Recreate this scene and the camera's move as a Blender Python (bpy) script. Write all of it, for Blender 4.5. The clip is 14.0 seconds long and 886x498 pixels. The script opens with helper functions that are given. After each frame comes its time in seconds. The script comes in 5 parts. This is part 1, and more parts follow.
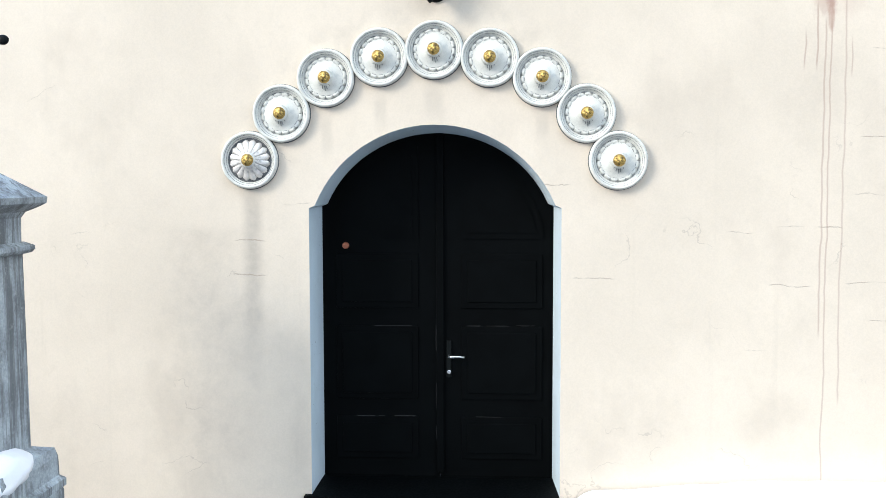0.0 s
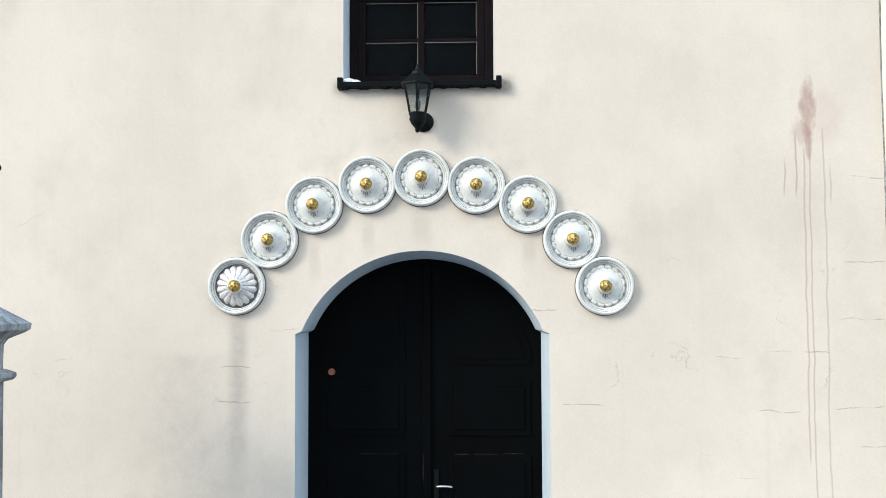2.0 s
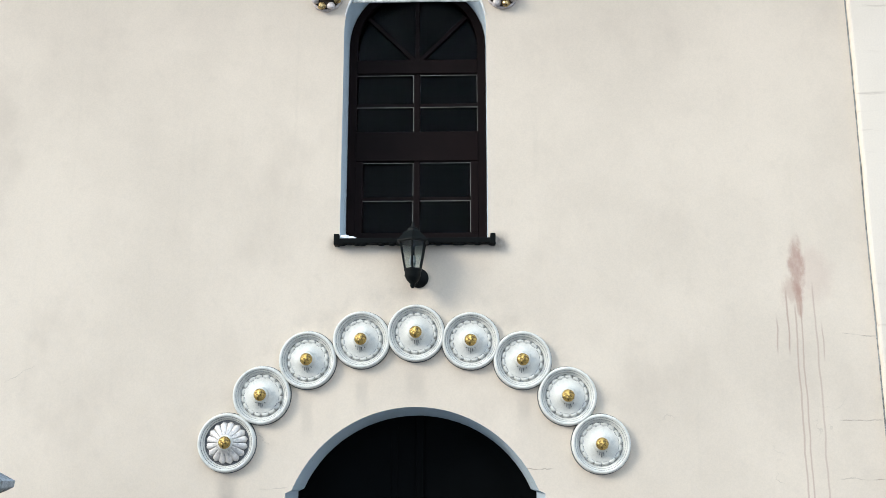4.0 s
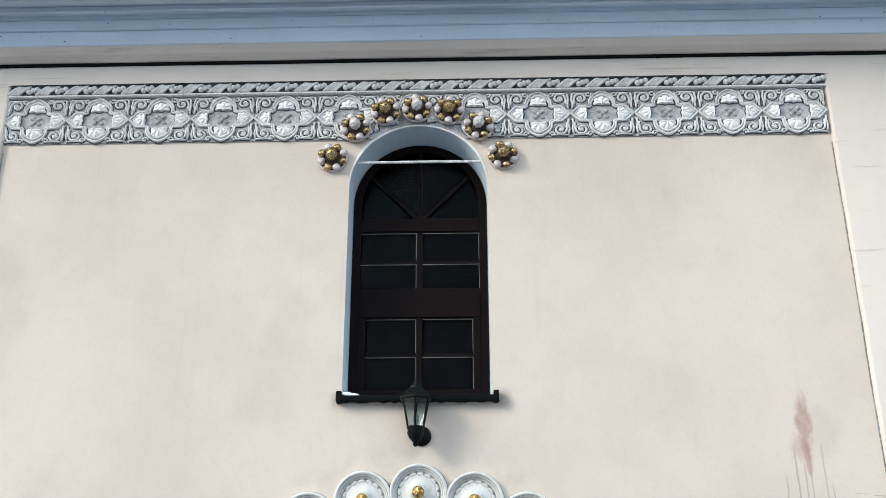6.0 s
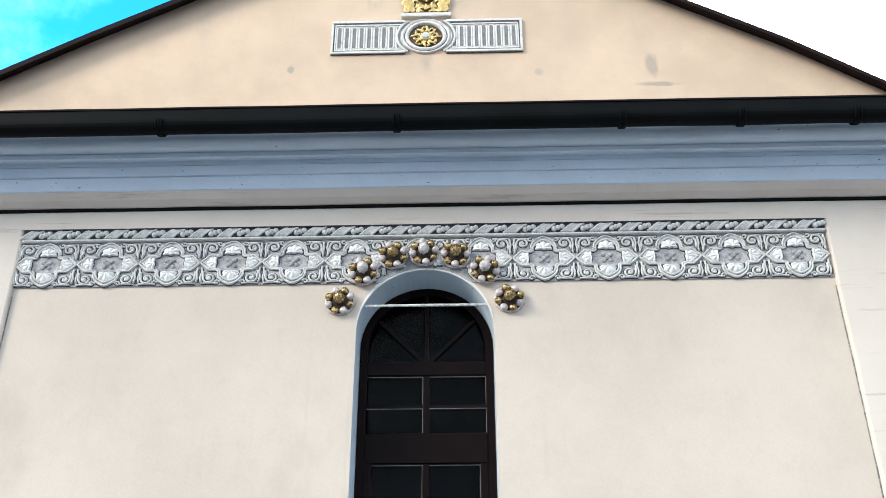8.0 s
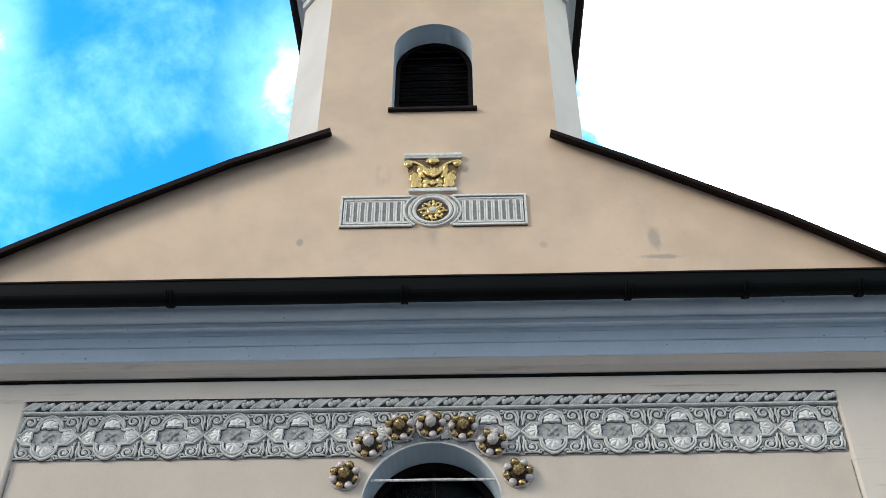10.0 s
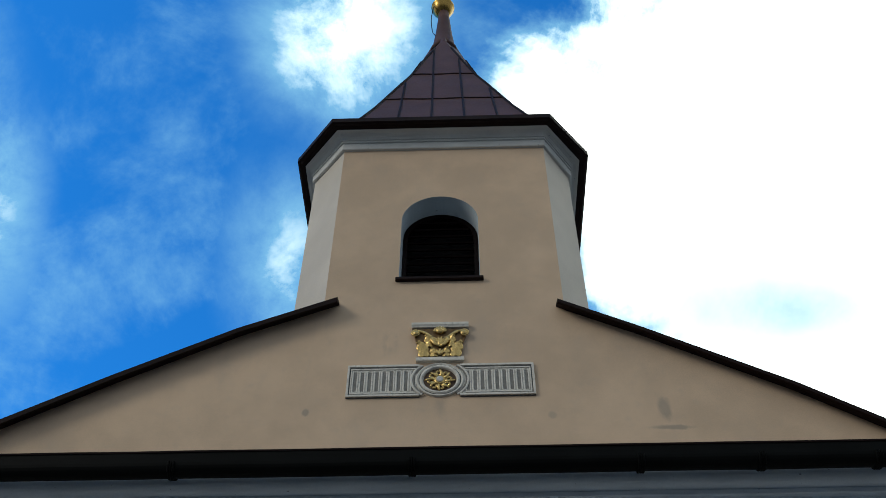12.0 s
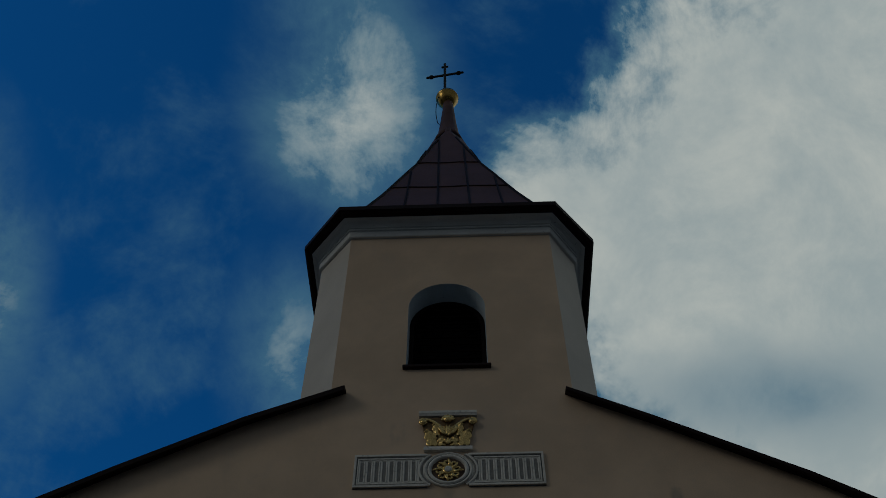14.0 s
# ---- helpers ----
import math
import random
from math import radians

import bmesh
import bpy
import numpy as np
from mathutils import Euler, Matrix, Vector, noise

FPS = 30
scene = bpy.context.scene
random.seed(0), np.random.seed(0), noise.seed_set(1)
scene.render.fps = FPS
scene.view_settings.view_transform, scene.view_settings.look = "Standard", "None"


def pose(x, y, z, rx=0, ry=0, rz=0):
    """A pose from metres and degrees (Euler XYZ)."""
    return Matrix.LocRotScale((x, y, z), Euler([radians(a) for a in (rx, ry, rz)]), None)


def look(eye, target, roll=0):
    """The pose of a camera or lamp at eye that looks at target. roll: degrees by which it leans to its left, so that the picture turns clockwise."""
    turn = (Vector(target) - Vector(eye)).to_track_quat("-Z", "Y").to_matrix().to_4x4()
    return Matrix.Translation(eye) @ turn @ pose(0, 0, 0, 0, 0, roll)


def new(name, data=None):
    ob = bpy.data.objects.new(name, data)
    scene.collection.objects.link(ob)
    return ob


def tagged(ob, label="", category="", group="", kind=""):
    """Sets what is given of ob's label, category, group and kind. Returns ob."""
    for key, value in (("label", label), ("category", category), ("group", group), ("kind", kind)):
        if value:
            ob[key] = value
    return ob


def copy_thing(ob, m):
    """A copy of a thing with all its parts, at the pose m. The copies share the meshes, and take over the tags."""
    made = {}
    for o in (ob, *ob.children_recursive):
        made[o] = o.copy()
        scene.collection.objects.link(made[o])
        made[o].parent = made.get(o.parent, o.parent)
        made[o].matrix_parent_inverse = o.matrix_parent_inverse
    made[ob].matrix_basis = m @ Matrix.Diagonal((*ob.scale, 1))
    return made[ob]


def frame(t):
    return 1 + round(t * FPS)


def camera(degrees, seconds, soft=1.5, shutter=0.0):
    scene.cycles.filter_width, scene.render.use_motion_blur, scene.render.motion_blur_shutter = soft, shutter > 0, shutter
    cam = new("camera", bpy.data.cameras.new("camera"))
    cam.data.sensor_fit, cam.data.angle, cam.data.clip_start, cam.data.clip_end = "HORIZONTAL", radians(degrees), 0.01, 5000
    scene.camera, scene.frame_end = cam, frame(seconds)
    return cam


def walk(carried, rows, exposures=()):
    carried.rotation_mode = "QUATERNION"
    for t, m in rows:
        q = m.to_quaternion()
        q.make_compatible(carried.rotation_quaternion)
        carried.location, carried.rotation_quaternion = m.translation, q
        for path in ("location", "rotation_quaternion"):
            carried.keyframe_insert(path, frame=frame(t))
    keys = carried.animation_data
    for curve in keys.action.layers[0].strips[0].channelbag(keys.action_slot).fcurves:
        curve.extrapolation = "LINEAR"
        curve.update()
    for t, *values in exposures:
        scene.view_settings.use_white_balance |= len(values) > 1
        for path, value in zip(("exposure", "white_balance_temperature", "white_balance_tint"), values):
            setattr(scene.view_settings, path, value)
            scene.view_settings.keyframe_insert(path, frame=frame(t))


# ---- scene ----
cam = camera(48.4, 14.0, soft=0.6)
PATH = [
    (0, (0.496, -7.34, 2.398), (0.379, -5.348, 2.256), -0.1),
    (0.5, (0.488, -7.338, 2.398), (0.376, -5.342, 2.33), -0.1),
    (1, (0.48, -7.336, 2.398), (0.376, -5.339, 2.391), -0.2),
    (1.5, (0.472, -7.336, 2.398), (0.379, -5.339, 2.449), -0.2),
    (2, (0.463, -7.337, 2.399), (0.381, -5.342, 2.511), -0.2),
    (2.5, (0.454, -7.341, 2.399), (0.38, -5.35, 2.579), -0.2),
    (3, (0.444, -7.345, 2.399), (0.376, -5.363, 2.662), -0.2),
    (3.2, (0.44, -7.347, 2.399), (0.374, -5.37, 2.695), -0.1),
    (5.3, (0.393, -7.369, 2.399), (0.345, -5.468, 3.021), -0.1),
    (5.5, (0.389, -7.371, 2.399), (0.341, -5.481, 3.051), -0.1),
    (6, (0.378, -7.377, 2.399), (0.329, -5.513, 3.124), -0.1),
    (6.5, (0.367, -7.383, 2.399), (0.318, -5.547, 3.191), -0.0),
    (7, (0.355, -7.388, 2.399), (0.307, -5.58, 3.254), -0.1),
    (7.5, (0.343, -7.393, 2.399), (0.295, -5.617, 3.318), -0.1),
    (9.8, (0.281, -7.414, 2.399), (0.239, -5.844, 3.638), 0.0),
    (10, (0.276, -7.415, 2.399), (0.233, -5.869, 3.668), -0.0),
    (10.5, (0.261, -7.418, 2.399), (0.219, -5.933, 3.739), -0.1),
    (11, (0.246, -7.419, 2.399), (0.204, -5.996, 3.805), 0.0),
    (11.5, (0.231, -7.419, 2.4), (0.19, -6.055, 3.861), -0.0),
    (12, (0.215, -7.419, 2.4), (0.176, -6.112, 3.913), 0.1),
    (12.5, (0.2, -7.418, 2.4), (0.161, -6.167, 3.96), 0.1),
    (13, (0.186, -7.417, 2.4), (0.146, -6.208, 3.993), 0.1),
    (13.5, (0.171, -7.416, 2.4), (0.132, -6.231, 4.011), 0.2),
    (14, (0.157, -7.415, 2.4), (0.118, -6.247, 4.023), 0.1),
]
# exposure and white balance along the shot: (seconds, stops, kelvin, tint)
EXPOSURES = [(0, 1.37, 6900, 7.2), (1.5, 1.26, 6900, 7.0), (3.0, 1.13, 6900, 7.0), (6.5, 1.03, 6850, 8.0), (7.5, 1.18, 6900, 8.4), (10.0, 0.50, 7100, 8), (11.0, -0.20, 7300, 7.5), (12.5, -1.12, 7200, 5), (13.0, -1.55, 7050, 4), (13.5, -2.25, 6900, 3.5), (14.0, -3.0, 6900, 3.5)]
walk(cam, [(t, look(eye, target, roll)) for t, eye, target, roll in PATH], EXPOSURES)

# ---- light: bright broken cloud, soft sun from the left ----
SUN_ELEV, SUN_AZ = 26.0, -124.0        # azimuth from +y, clockwise towards +x
SUN_DIR = Vector((math.sin(radians(SUN_AZ)) * math.cos(radians(SUN_ELEV)), math.cos(radians(SUN_AZ)) * math.cos(radians(SUN_ELEV)), math.sin(radians(SUN_ELEV))))
sun = new("sun", bpy.data.lights.new("sun", "SUN"))
sun.data.energy, sun.data.angle, sun.data.color = 1.3, radians(20), (1.0, 0.97, 0.93)
sun.matrix_world = look(SUN_DIR * 60, (0, 0, 0))


class Nodes:
    """Short-hand for building a node tree."""

    def __init__(self, tree):
        self.t = tree
        tree.nodes.clear()

    def node(self, kind, **inputs):
        n = self.t.nodes.new(kind)
        for key, value in inputs.items():
            self.put(n, key, value)
        return n

    def put(self, n, key, value):
        names = [s.name for s in n.inputs]
        sock = n.inputs[int(key[1:])] if key[0] == "i" and key[1:].isdigit() else n.inputs[[x.replace(" ", "_") for x in names].index(key)]
        if isinstance(value, bpy.types.NodeSocket):
            self.t.links.new(value, sock)
        else:
            sock.default_value = value

    def math(self, op, a, b=0.0, c=0.0, clamp=False):
        n = self.t.nodes.new("ShaderNodeMath")
        n.operation, n.use_clamp = op, clamp
        for k, v in (("i0", a), ("i1", b), ("i2", c)):
            self.put(n, k, v)
        return n.outputs[0]

    def ramp(self, v, lo, hi, a=0.0, b=1.0, smooth=True):
        n = self.t.nodes.new("ShaderNodeMapRange")
        n.interpolation_type = "SMOOTHSTEP" if smooth else "LINEAR"
        for k, x in (("i0", v), ("i1", lo), ("i2", hi), ("i3", a), ("i4", b)):
            self.put(n, k, x)
        return n.outputs[0]

    def mix(self, f, a, b, mode="MIX"):
        n = self.t.nodes.new("ShaderNodeMixRGB")
        n.blend_type = mode
        for k, x in (("i0", f), ("i1", a), ("i2", b)):
            self.put(n, k, x if not isinstance(x, tuple) or len(x) == 4 else (*x, 1))
        return n.outputs[0]

    def noise(self, vec, scale, detail=4.0, rough=0.55, dist=0.0):
        n = self.node("ShaderNodeTexNoise", Scale=scale, Detail=detail, Roughness=rough, Distortion=dist)
        self.put(n, "Vector", vec)
        return n.outputs[0]

    def stretch(self, vec, sx, sy, sz, off=(0, 0, 0)):
        n = self.t.nodes.new("ShaderNodeMapping")
        self.put(n, "Vector", vec)
        n.inputs["Scale"].default_value = (sx, sy, sz)
        n.inputs["Location"].default_value = off
        return n.outputs[0]

    def dot(self, vec, c):
        n = self.t.nodes.new("ShaderNodeVectorMath")
        n.operation = "DOT_PRODUCT"
        self.put(n, "i0", vec)
        n.inputs[1].default_value = c
        return n.outputs["Value"]


world = bpy.data.worlds.new("world")
scene.world = world
world.use_nodes = True
W = Nodes(world.node_tree)
sky = W.node("ShaderNodeTexSky")
sky.sky_type, sky.sun_disc = "NISHITA", False
sky.sun_elevation, sky.sun_rotation = radians(SUN_ELEV), radians(SUN_AZ)
sky.air_density, sky.dust_density, sky.ozone_density = 1.0, 0.3, 3.0
way = W.node("ShaderNodeTexCoord").outputs["Generated"]
# where the open sky gives way to cloud: a great bank to the east, small clouds over the spire and to the west
P0 = radians(51.3)
side = W.dot(way, (1, 0, 0))
rise = W.dot(way, (0, -math.sin(P0), math.cos(P0)))
ahead = W.dot(way, (0, math.cos(P0), math.sin(P0)))
puff = W.noise(way, 3.2, 8, 0.6, 0.3)
wisp = W.noise(W.stretch(way, 1, 1, 1, (3.1, 1.7, 0.4)), 7.0, 10, 0.66, 0.35)
ragged = W.math("ADD", W.math("MULTIPLY", W.math("SUBTRACT", puff, 0.5), 0.5), W.math("MULTIPLY", W.math("SUBTRACT", wisp, 0.5), 0.22))


def blob(a, b, ra, rb, lo=1.45, hi=-0.1, thin=0.15, thick=0.80):
    """A soft patch of cloud about a point of the sky."""
    da = W.math("DIVIDE", W.math("SUBTRACT", side, a), ra)
    db = W.math("DIVIDE", W.math("SUBTRACT", rise, b), rb)
    d = W.math("SQRT", W.math("ADD", W.math("MULTIPLY", da, da), W.math("MULTIPLY", db, db)))
    d = W.math("SUBTRACT", d, W.math("MULTIPLY", ragged, 2.6))
    return W.math("MULTIPLY", W.ramp(d, lo, hi), W.ramp(wisp, 0.25, 0.62, thin, thick))


edge = W.math("ADD", side, W.math("MULTIPLY", W.math("ABSOLUTE", W.math("SUBTRACT", rise, 0.06)), -0.85))
bank = W.ramp(W.math("ADD", edge, ragged), -0.05, 0.09)
gap = W.math("SUBTRACT", 1.0, W.math("MULTIPLY", blob(0.30, -0.10, 0.15, 0.05, thin=0.5, thick=1.0), 0.5))
bank = W.math("MULTIPLY", bank, gap)
small = blob(-0.108, 0.195, 0.088, 0.12, lo=1.6, hi=-0.35, thin=0.35, thick=0.95)
west = W.math("MULTIPLY", blob(-0.435, 0.05, 0.045, 0.14, thin=0.1, thick=0.9), 0.62)
low = W.math("MULTIPLY", blob(-0.172, -0.045, 0.055, 0.095, lo=1.7, hi=-0.4, thin=0.15, thick=0.9), 0.72)
haze = W.math("MULTIPLY", W.ramp(W.math("ADD", puff, W.math("MULTIPLY", wisp, 0.5)), 0.72, 1.06), 0.42)
behind = W.math("MULTIPLY", W.ramp(ahead, 0.75, 0.3), W.ramp(puff, 0.18, 0.40))
cover = W.math("MAXIMUM", W.math("MAXIMUM", bank, haze), W.math("MAXIMUM", W.math("MAXIMUM", small, west), W.math("MAXIMUM", low, behind)))
bright = W.mix(W.ramp(wisp, 0.3, 0.75), (17.0, 20.5, 23.0), (26.0, 27.8, 28.6))
cloud = W.mix(W.ramp(ahead, 0.8, 0.2), bright, (4.2, 5.0, 6.3))
deep = W.mix(1.0, sky.outputs[0], (0.14, 2.30, 4.55), "MULTIPLY")
veil = W.mix(W.ramp(ahead, 0.8, 0.2), (3.4, 8.6, 13.6), (4.0, 4.9, 6.3))
thin_part = W.mix(W.ramp(cover, 0.0, 0.55, smooth=False), deep, veil)
bg = W.node("ShaderNodeBackground", Color=W.mix(W.ramp(cover, 0.38, 1.0, smooth=False), thin_part, cloud), Strength=0.13)
W.t.links.new(bg.outputs[0], W.node("ShaderNodeOutputWorld").inputs[0])


# ---- materials ----
def material(name, base, rough=0.8, metal=0.0, var=0.12, scale=3.0, fine=60.0, bump=0.15, paint=None, spec=0.5, depth=0.004):
    """A surface with broad and fine variation and relief. paint(n, coords, colour) may lay stains over the base colour."""
    m = bpy.data.materials.new(name)
    m.use_nodes = True
    n = Nodes(m.node_tree)
    tex = n.node("ShaderNodeTexCoord").outputs["Object"]
    rnd = n.node("ShaderNodeObjectInfo").outputs["Random"]
    shift = n.node("ShaderNodeCombineXYZ", X=n.math("MULTIPLY", rnd, 37.0), Y=n.math("MULTIPLY", rnd, 11.0))
    add = n.node("ShaderNodeVectorMath")
    n.put(add, "i0", tex), n.put(add, "i1", shift.outputs[0])
    co = add.outputs[0]
    broad, grain = n.noise(co, scale, 5, 0.6), n.noise(co, fine, 4, 0.6)
    dark = tuple(c * (1 - 2.2 * var) for c in base)
    light = tuple(min(1, c * (1 + 1.1 * var)) for c in base)
    colour = n.mix(n.ramp(broad, 0.3, 0.7), dark, light)
    colour = n.mix(0.35, colour, n.mix(n.ramp(grain, 0.3, 0.7), dark, light))
    if paint:
        colour = paint(n, tex, colour)
    bs = n.node("ShaderNodeBsdfPrincipled", Roughness=n.ramp(grain, 0.2, 0.8, max(0.02, rough - 0.1), min(1, rough + 0.1)), Metallic=metal)
    n.put(bs, "Base_Color", colour)
    bs.inputs["Specular IOR Level"].default_value = spec
    if bump:
        height = n.math("ADD", n.math("MULTIPLY", broad, 0.5), n.math("MULTIPLY", grain, 0.5))
        bp = n.node("ShaderNodeBump", Strength=bump, Distance=depth, Height=height)
        n.put(bs, "Normal", bp.outputs[0])
    n.t.links.new(bs.outputs[0], n.node("ShaderNodeOutputMaterial").inputs[0])
    return m


def plaster_stains(n, tex, colour):
    """Weathering of the facade: broad grime, rust run below an old fixing, runs under the medallions, hairline cracks."""
    sep = n.node("ShaderNodeSeparateXYZ", Vector=tex)
    x, z = sep.outputs[0], sep.outputs[2]
    wob = n.math("MULTIPLY", n.math("SUBTRACT", n.noise(tex, 2.2, 3), 0.5), 0.05)
    xw = n.math("ADD", x, wob)
    runs = n.noise(n.stretch(tex, 9, 9, 0.35), 1.0, 5, 0.6)
    blot = n.noise(n.stretch(tex, 1, 1, 0.7), 1.3, 6, 0.62)
    colour = n.mix(n.ramp(blot, 0.50, 0.76, 0, 0.42), colour, (0.48, 0.41, 0.34))
    colour = n.mix(n.ramp(runs, 0.58, 0.8, 0, 0.16), colour, (0.42, 0.37, 0.31))

    def streak(x0, w, z0, z1, fade, hold, tint, colour, soft=0.25, taper=0.0):
        d = n.math("ABSOLUTE", n.math("SUBTRACT", xw, x0))
        if taper:
            d = n.math("ADD", d, n.math("MULTIPLY", n.math("SUBTRACT", z0, z), taper))
            d = n.math("ADD", d, n.math("MULTIPLY", n.math("SUBTRACT", spots, 0.5), w * 1.6))
        across = n.ramp(d, w, w * soft)
        along = n.math("MULTIPLY", n.ramp(z, z0, z0 - 0.12), n.ramp(z, z1, z1 + fade))
        return n.mix(n.math("MULTIPLY", n.math("MULTIPLY", across, along), hold), colour, tint)

    spots = n.noise(n.stretch(tex, 1, 1, 0.5), 11, 5, 0.65)
    rust, grime = (0.32, 0.19, 0.15), (0.31, 0.275, 0.24)
    mottle = n.noise(tex, 7.0, 6, 0.65)
    colour = n.mix(n.ramp(mottle, 0.52, 0.72, 0, 0.16), colour, (0.50, 0.43, 0.36))

    def blotch(x0, z0, rx, rz, hold, tint, colour, rag=1.3):
        """A ragged stain soaked into the plaster."""
        a, b = n.math("DIVIDE", n.math("SUBTRACT", xw, x0), rx), n.math("DIVIDE", n.math("SUBTRACT", z, z0), rz)
        d = n.math("SQRT", n.math("ADD", n.math("MULTIPLY", a, a), n.math("MULTIPLY", b, b)))
        d = n.math("ADD", d, n.math("MULTIPLY", n.math("SUBTRACT", spots, 0.5), rag))
        return n.mix(n.math("MULTIPLY", n.ramp(d, 1.1, 0.45), hold), colour, tint)

    colour = blotch(3.0, 3.78, 0.15, 0.26, 0.20, (0.46, 0.30, 0.26), colour)
    colour = blotch(2.868, 3.83, 0.075, 0.25, n.ramp(spots, 0.3, 0.7, 0.75, 0.4), (0.36, 0.21, 0.17), colour)
    colour = blotch(2.80, 3.67, 0.075, 0.14, 0.40, (0.40, 0.25, 0.20), colour, 2.2)
    colour = blotch(2.862, 3.57, 0.03, 0.12, 0.55, (0.38, 0.23, 0.18), colour)
    for x0, w, z0, z1, hold in ((2.828, 0.010, 3.6, 1.2, 0.42), (2.868, 0.009, 3.6, 0.0, 0.42), (2.975, 0.010, 3.75, 0.7, 0.36), (2.77, 0.010, 3.7, 3.15, 0.5), (2.685, 0.009, 3.5, 3.15, 0.45), (3.02, 0.008, 3.45, 3.1, 0.4)):
        colour = streak(x0, w, z0, z1, 0.1, hold, rust, colour)
    colour = streak(-1.375, 0.11, 2.36, 0.6, 1.0, n.ramp(mottle, 0.3, 0.7, 0.30, 0.55), grime, colour, 0.1)
    colour = streak(-1.75, 0.60, 2.1, -0.5, 1.0, n.ramp(mottle, 0.3, 0.7, 0.10, 0.30), grime, colour, 0.0)
    colour = streak(-1.05, 0.30, 1.3, -0.5, 0.8, n.ramp(blot, 0.3, 0.7, 0.0, 0.3), grime, colour, 0.0)
    colour = streak(-0.005, 0.10, 3.13, 2.8, 0.15, 0.22, grime, colour)
    colour = streak(-0.40, 0.07, 3.06, 2.7, 0.2, 0.22, grime, colour)
    colour = streak(0.80, 0.07, 2.92, 2.6, 0.2, 0.24, grime, colour)
    colour = streak(-0.80, 0.06, 2.92, 2.5, 0.2, 0.2, grime, colour)
    colour = streak(-0.03, 0.11, 8.80, 8.42, 0.25, n.ramp(spots, 0.3, 0.7, 0.2, 0.6), grime, colour, 0.1, 0.12)
    colour = blotch(2.136, 8.58, 0.07, 0.17, 0.55, grime, colour)
    colour = blotch(2.17, 8.345, 0.24, 0.035, 0.6, grime, colour, 1.8)
    colour = blotch(-1.342, 8.60, 0.04, 0.05, 0.6, grime, colour)
    colour = blotch(1.055, 8.52, 0.05, 0.05, 0.35, grime, colour)
    colour = streak(0.45, 0.16, 8.76, 8.45, 0.2, n.ramp(spots, 0.4, 0.7, 0.0, 0.35), grime, colour, 0.0)
    colour = streak(-0.55, 0.20, 9.7, 9.25, 0.2, n.ramp(spots, 0.4, 0.7, 0.0, 0.35), grime, colour, 0.0)
    colour = streak(0.63, 0.10, 4.16, 3.93, 0.1, n.ramp(spots, 0.3, 0.7, 0.2, 0.8), (0.12, 0.09, 0.08), colour, 0.0)
    colour = streak(-0.62, 0.09, 4.13, 3.95, 0.1, n.ramp(spots, 0.3, 0.7, 0.1, 0.7), (0.12, 0.09, 0.08), colour, 0.0)
    # a dirty halo above each end of the row of medallions
    rx, rz = x, n.math("SUBTRACT", z, 2.02)
    rad = n.math("SQRT", n.math("ADD", n.math("MULTIPLY", rx, rx), n.math("MULTIPLY", rz, rz)))
    ring = n.math("MULTIPLY", n.ramp(n.math("ABSOLUTE", n.math("SUBTRACT", rad, 1.55)), 0.22, 0.05), n.ramp(z, 2.2, 2.6))
    ring = n.math("MULTIPLY", ring, n.ramp(n.noise(tex, 5.0, 6, 0.65), 0.42, 0.7))
    colour = n.mix(n.math("MULTIPLY", ring, 0.22), colour, grime)
    # level hairlines at old plaster lifts
    sway = n.math("ADD", n.math("MULTIPLY", n.math("SUBTRACT", n.noise(tex, 3.1, 4), 0.5), 0.10), n.math("MULTIPLY", n.math("SUBTRACT", spots, 0.5), 0.03))
    broken = n.ramp(n.noise(tex, 6.0, 3), 0.36, 0.52, 0.1, 0.55)
    zs = n.math("ADD", z, sway)
    for x0, x1, z0 in ((3.15, 3.42, 3.32), (2.5, 2.72, 2.04), (2.78, 3.0, 2.04), (3.08, 3.42, 2.70), (3.05, 3.40, 2.28), (3.0, 3.38, 1.64), (2.45, 2.78, 1.61), (2.15, 2.35, 2.0), (3.17, 3.4, 1.355), (-1.53, -1.26, 1.93), (-1.55, -1.26, 1.67), (-1.15, -0.92, 2.21), (1.02, 1.35, 1.66), (0.78, 1.02, 2.36)):
        reach = n.math("MULTIPLY", n.ramp(x, x0, x0 + 0.05), n.ramp(x, x1, x1 - 0.05))
        line = n.math("MULTIPLY", n.math("MULTIPLY", n.ramp(n.math("ABSOLUTE", n.math("SUBTRACT", zs, z0)), 0.006, 0.0015), reach), broken)
        colour = n.mix(line, colour, (0.25, 0.20, 0.16))
    # hairline cracks
    vor = n.node("ShaderNodeTexVoronoi", Scale=0.85)
    vor.feature = "DISTANCE_TO_EDGE"
    warp = n.node("ShaderNodeVectorMath")
    nz = n.node("ShaderNodeTexNoise", Scale=2.5, Detail=6.0, Vector=tex)
    n.put(warp, "i0", n.stretch(tex, 1, 1, 1.5)), n.put(warp, "i1", nz.outputs[1])
    n.put(vor, "Vector", warp.outputs[0])
    crack = n.math("MULTIPLY", n.ramp(vor.outputs[0], 0.006, 0.001), n.ramp(n.noise(tex, 1.4, 2), 0.57, 0.63))
    crack = n.math("MULTIPLY", crack, n.ramp(z, 3.6, 3.2))
    return n.mix(n.math("MULTIPLY", crack, 0.3), colour, (0.22, 0.18, 0.15))


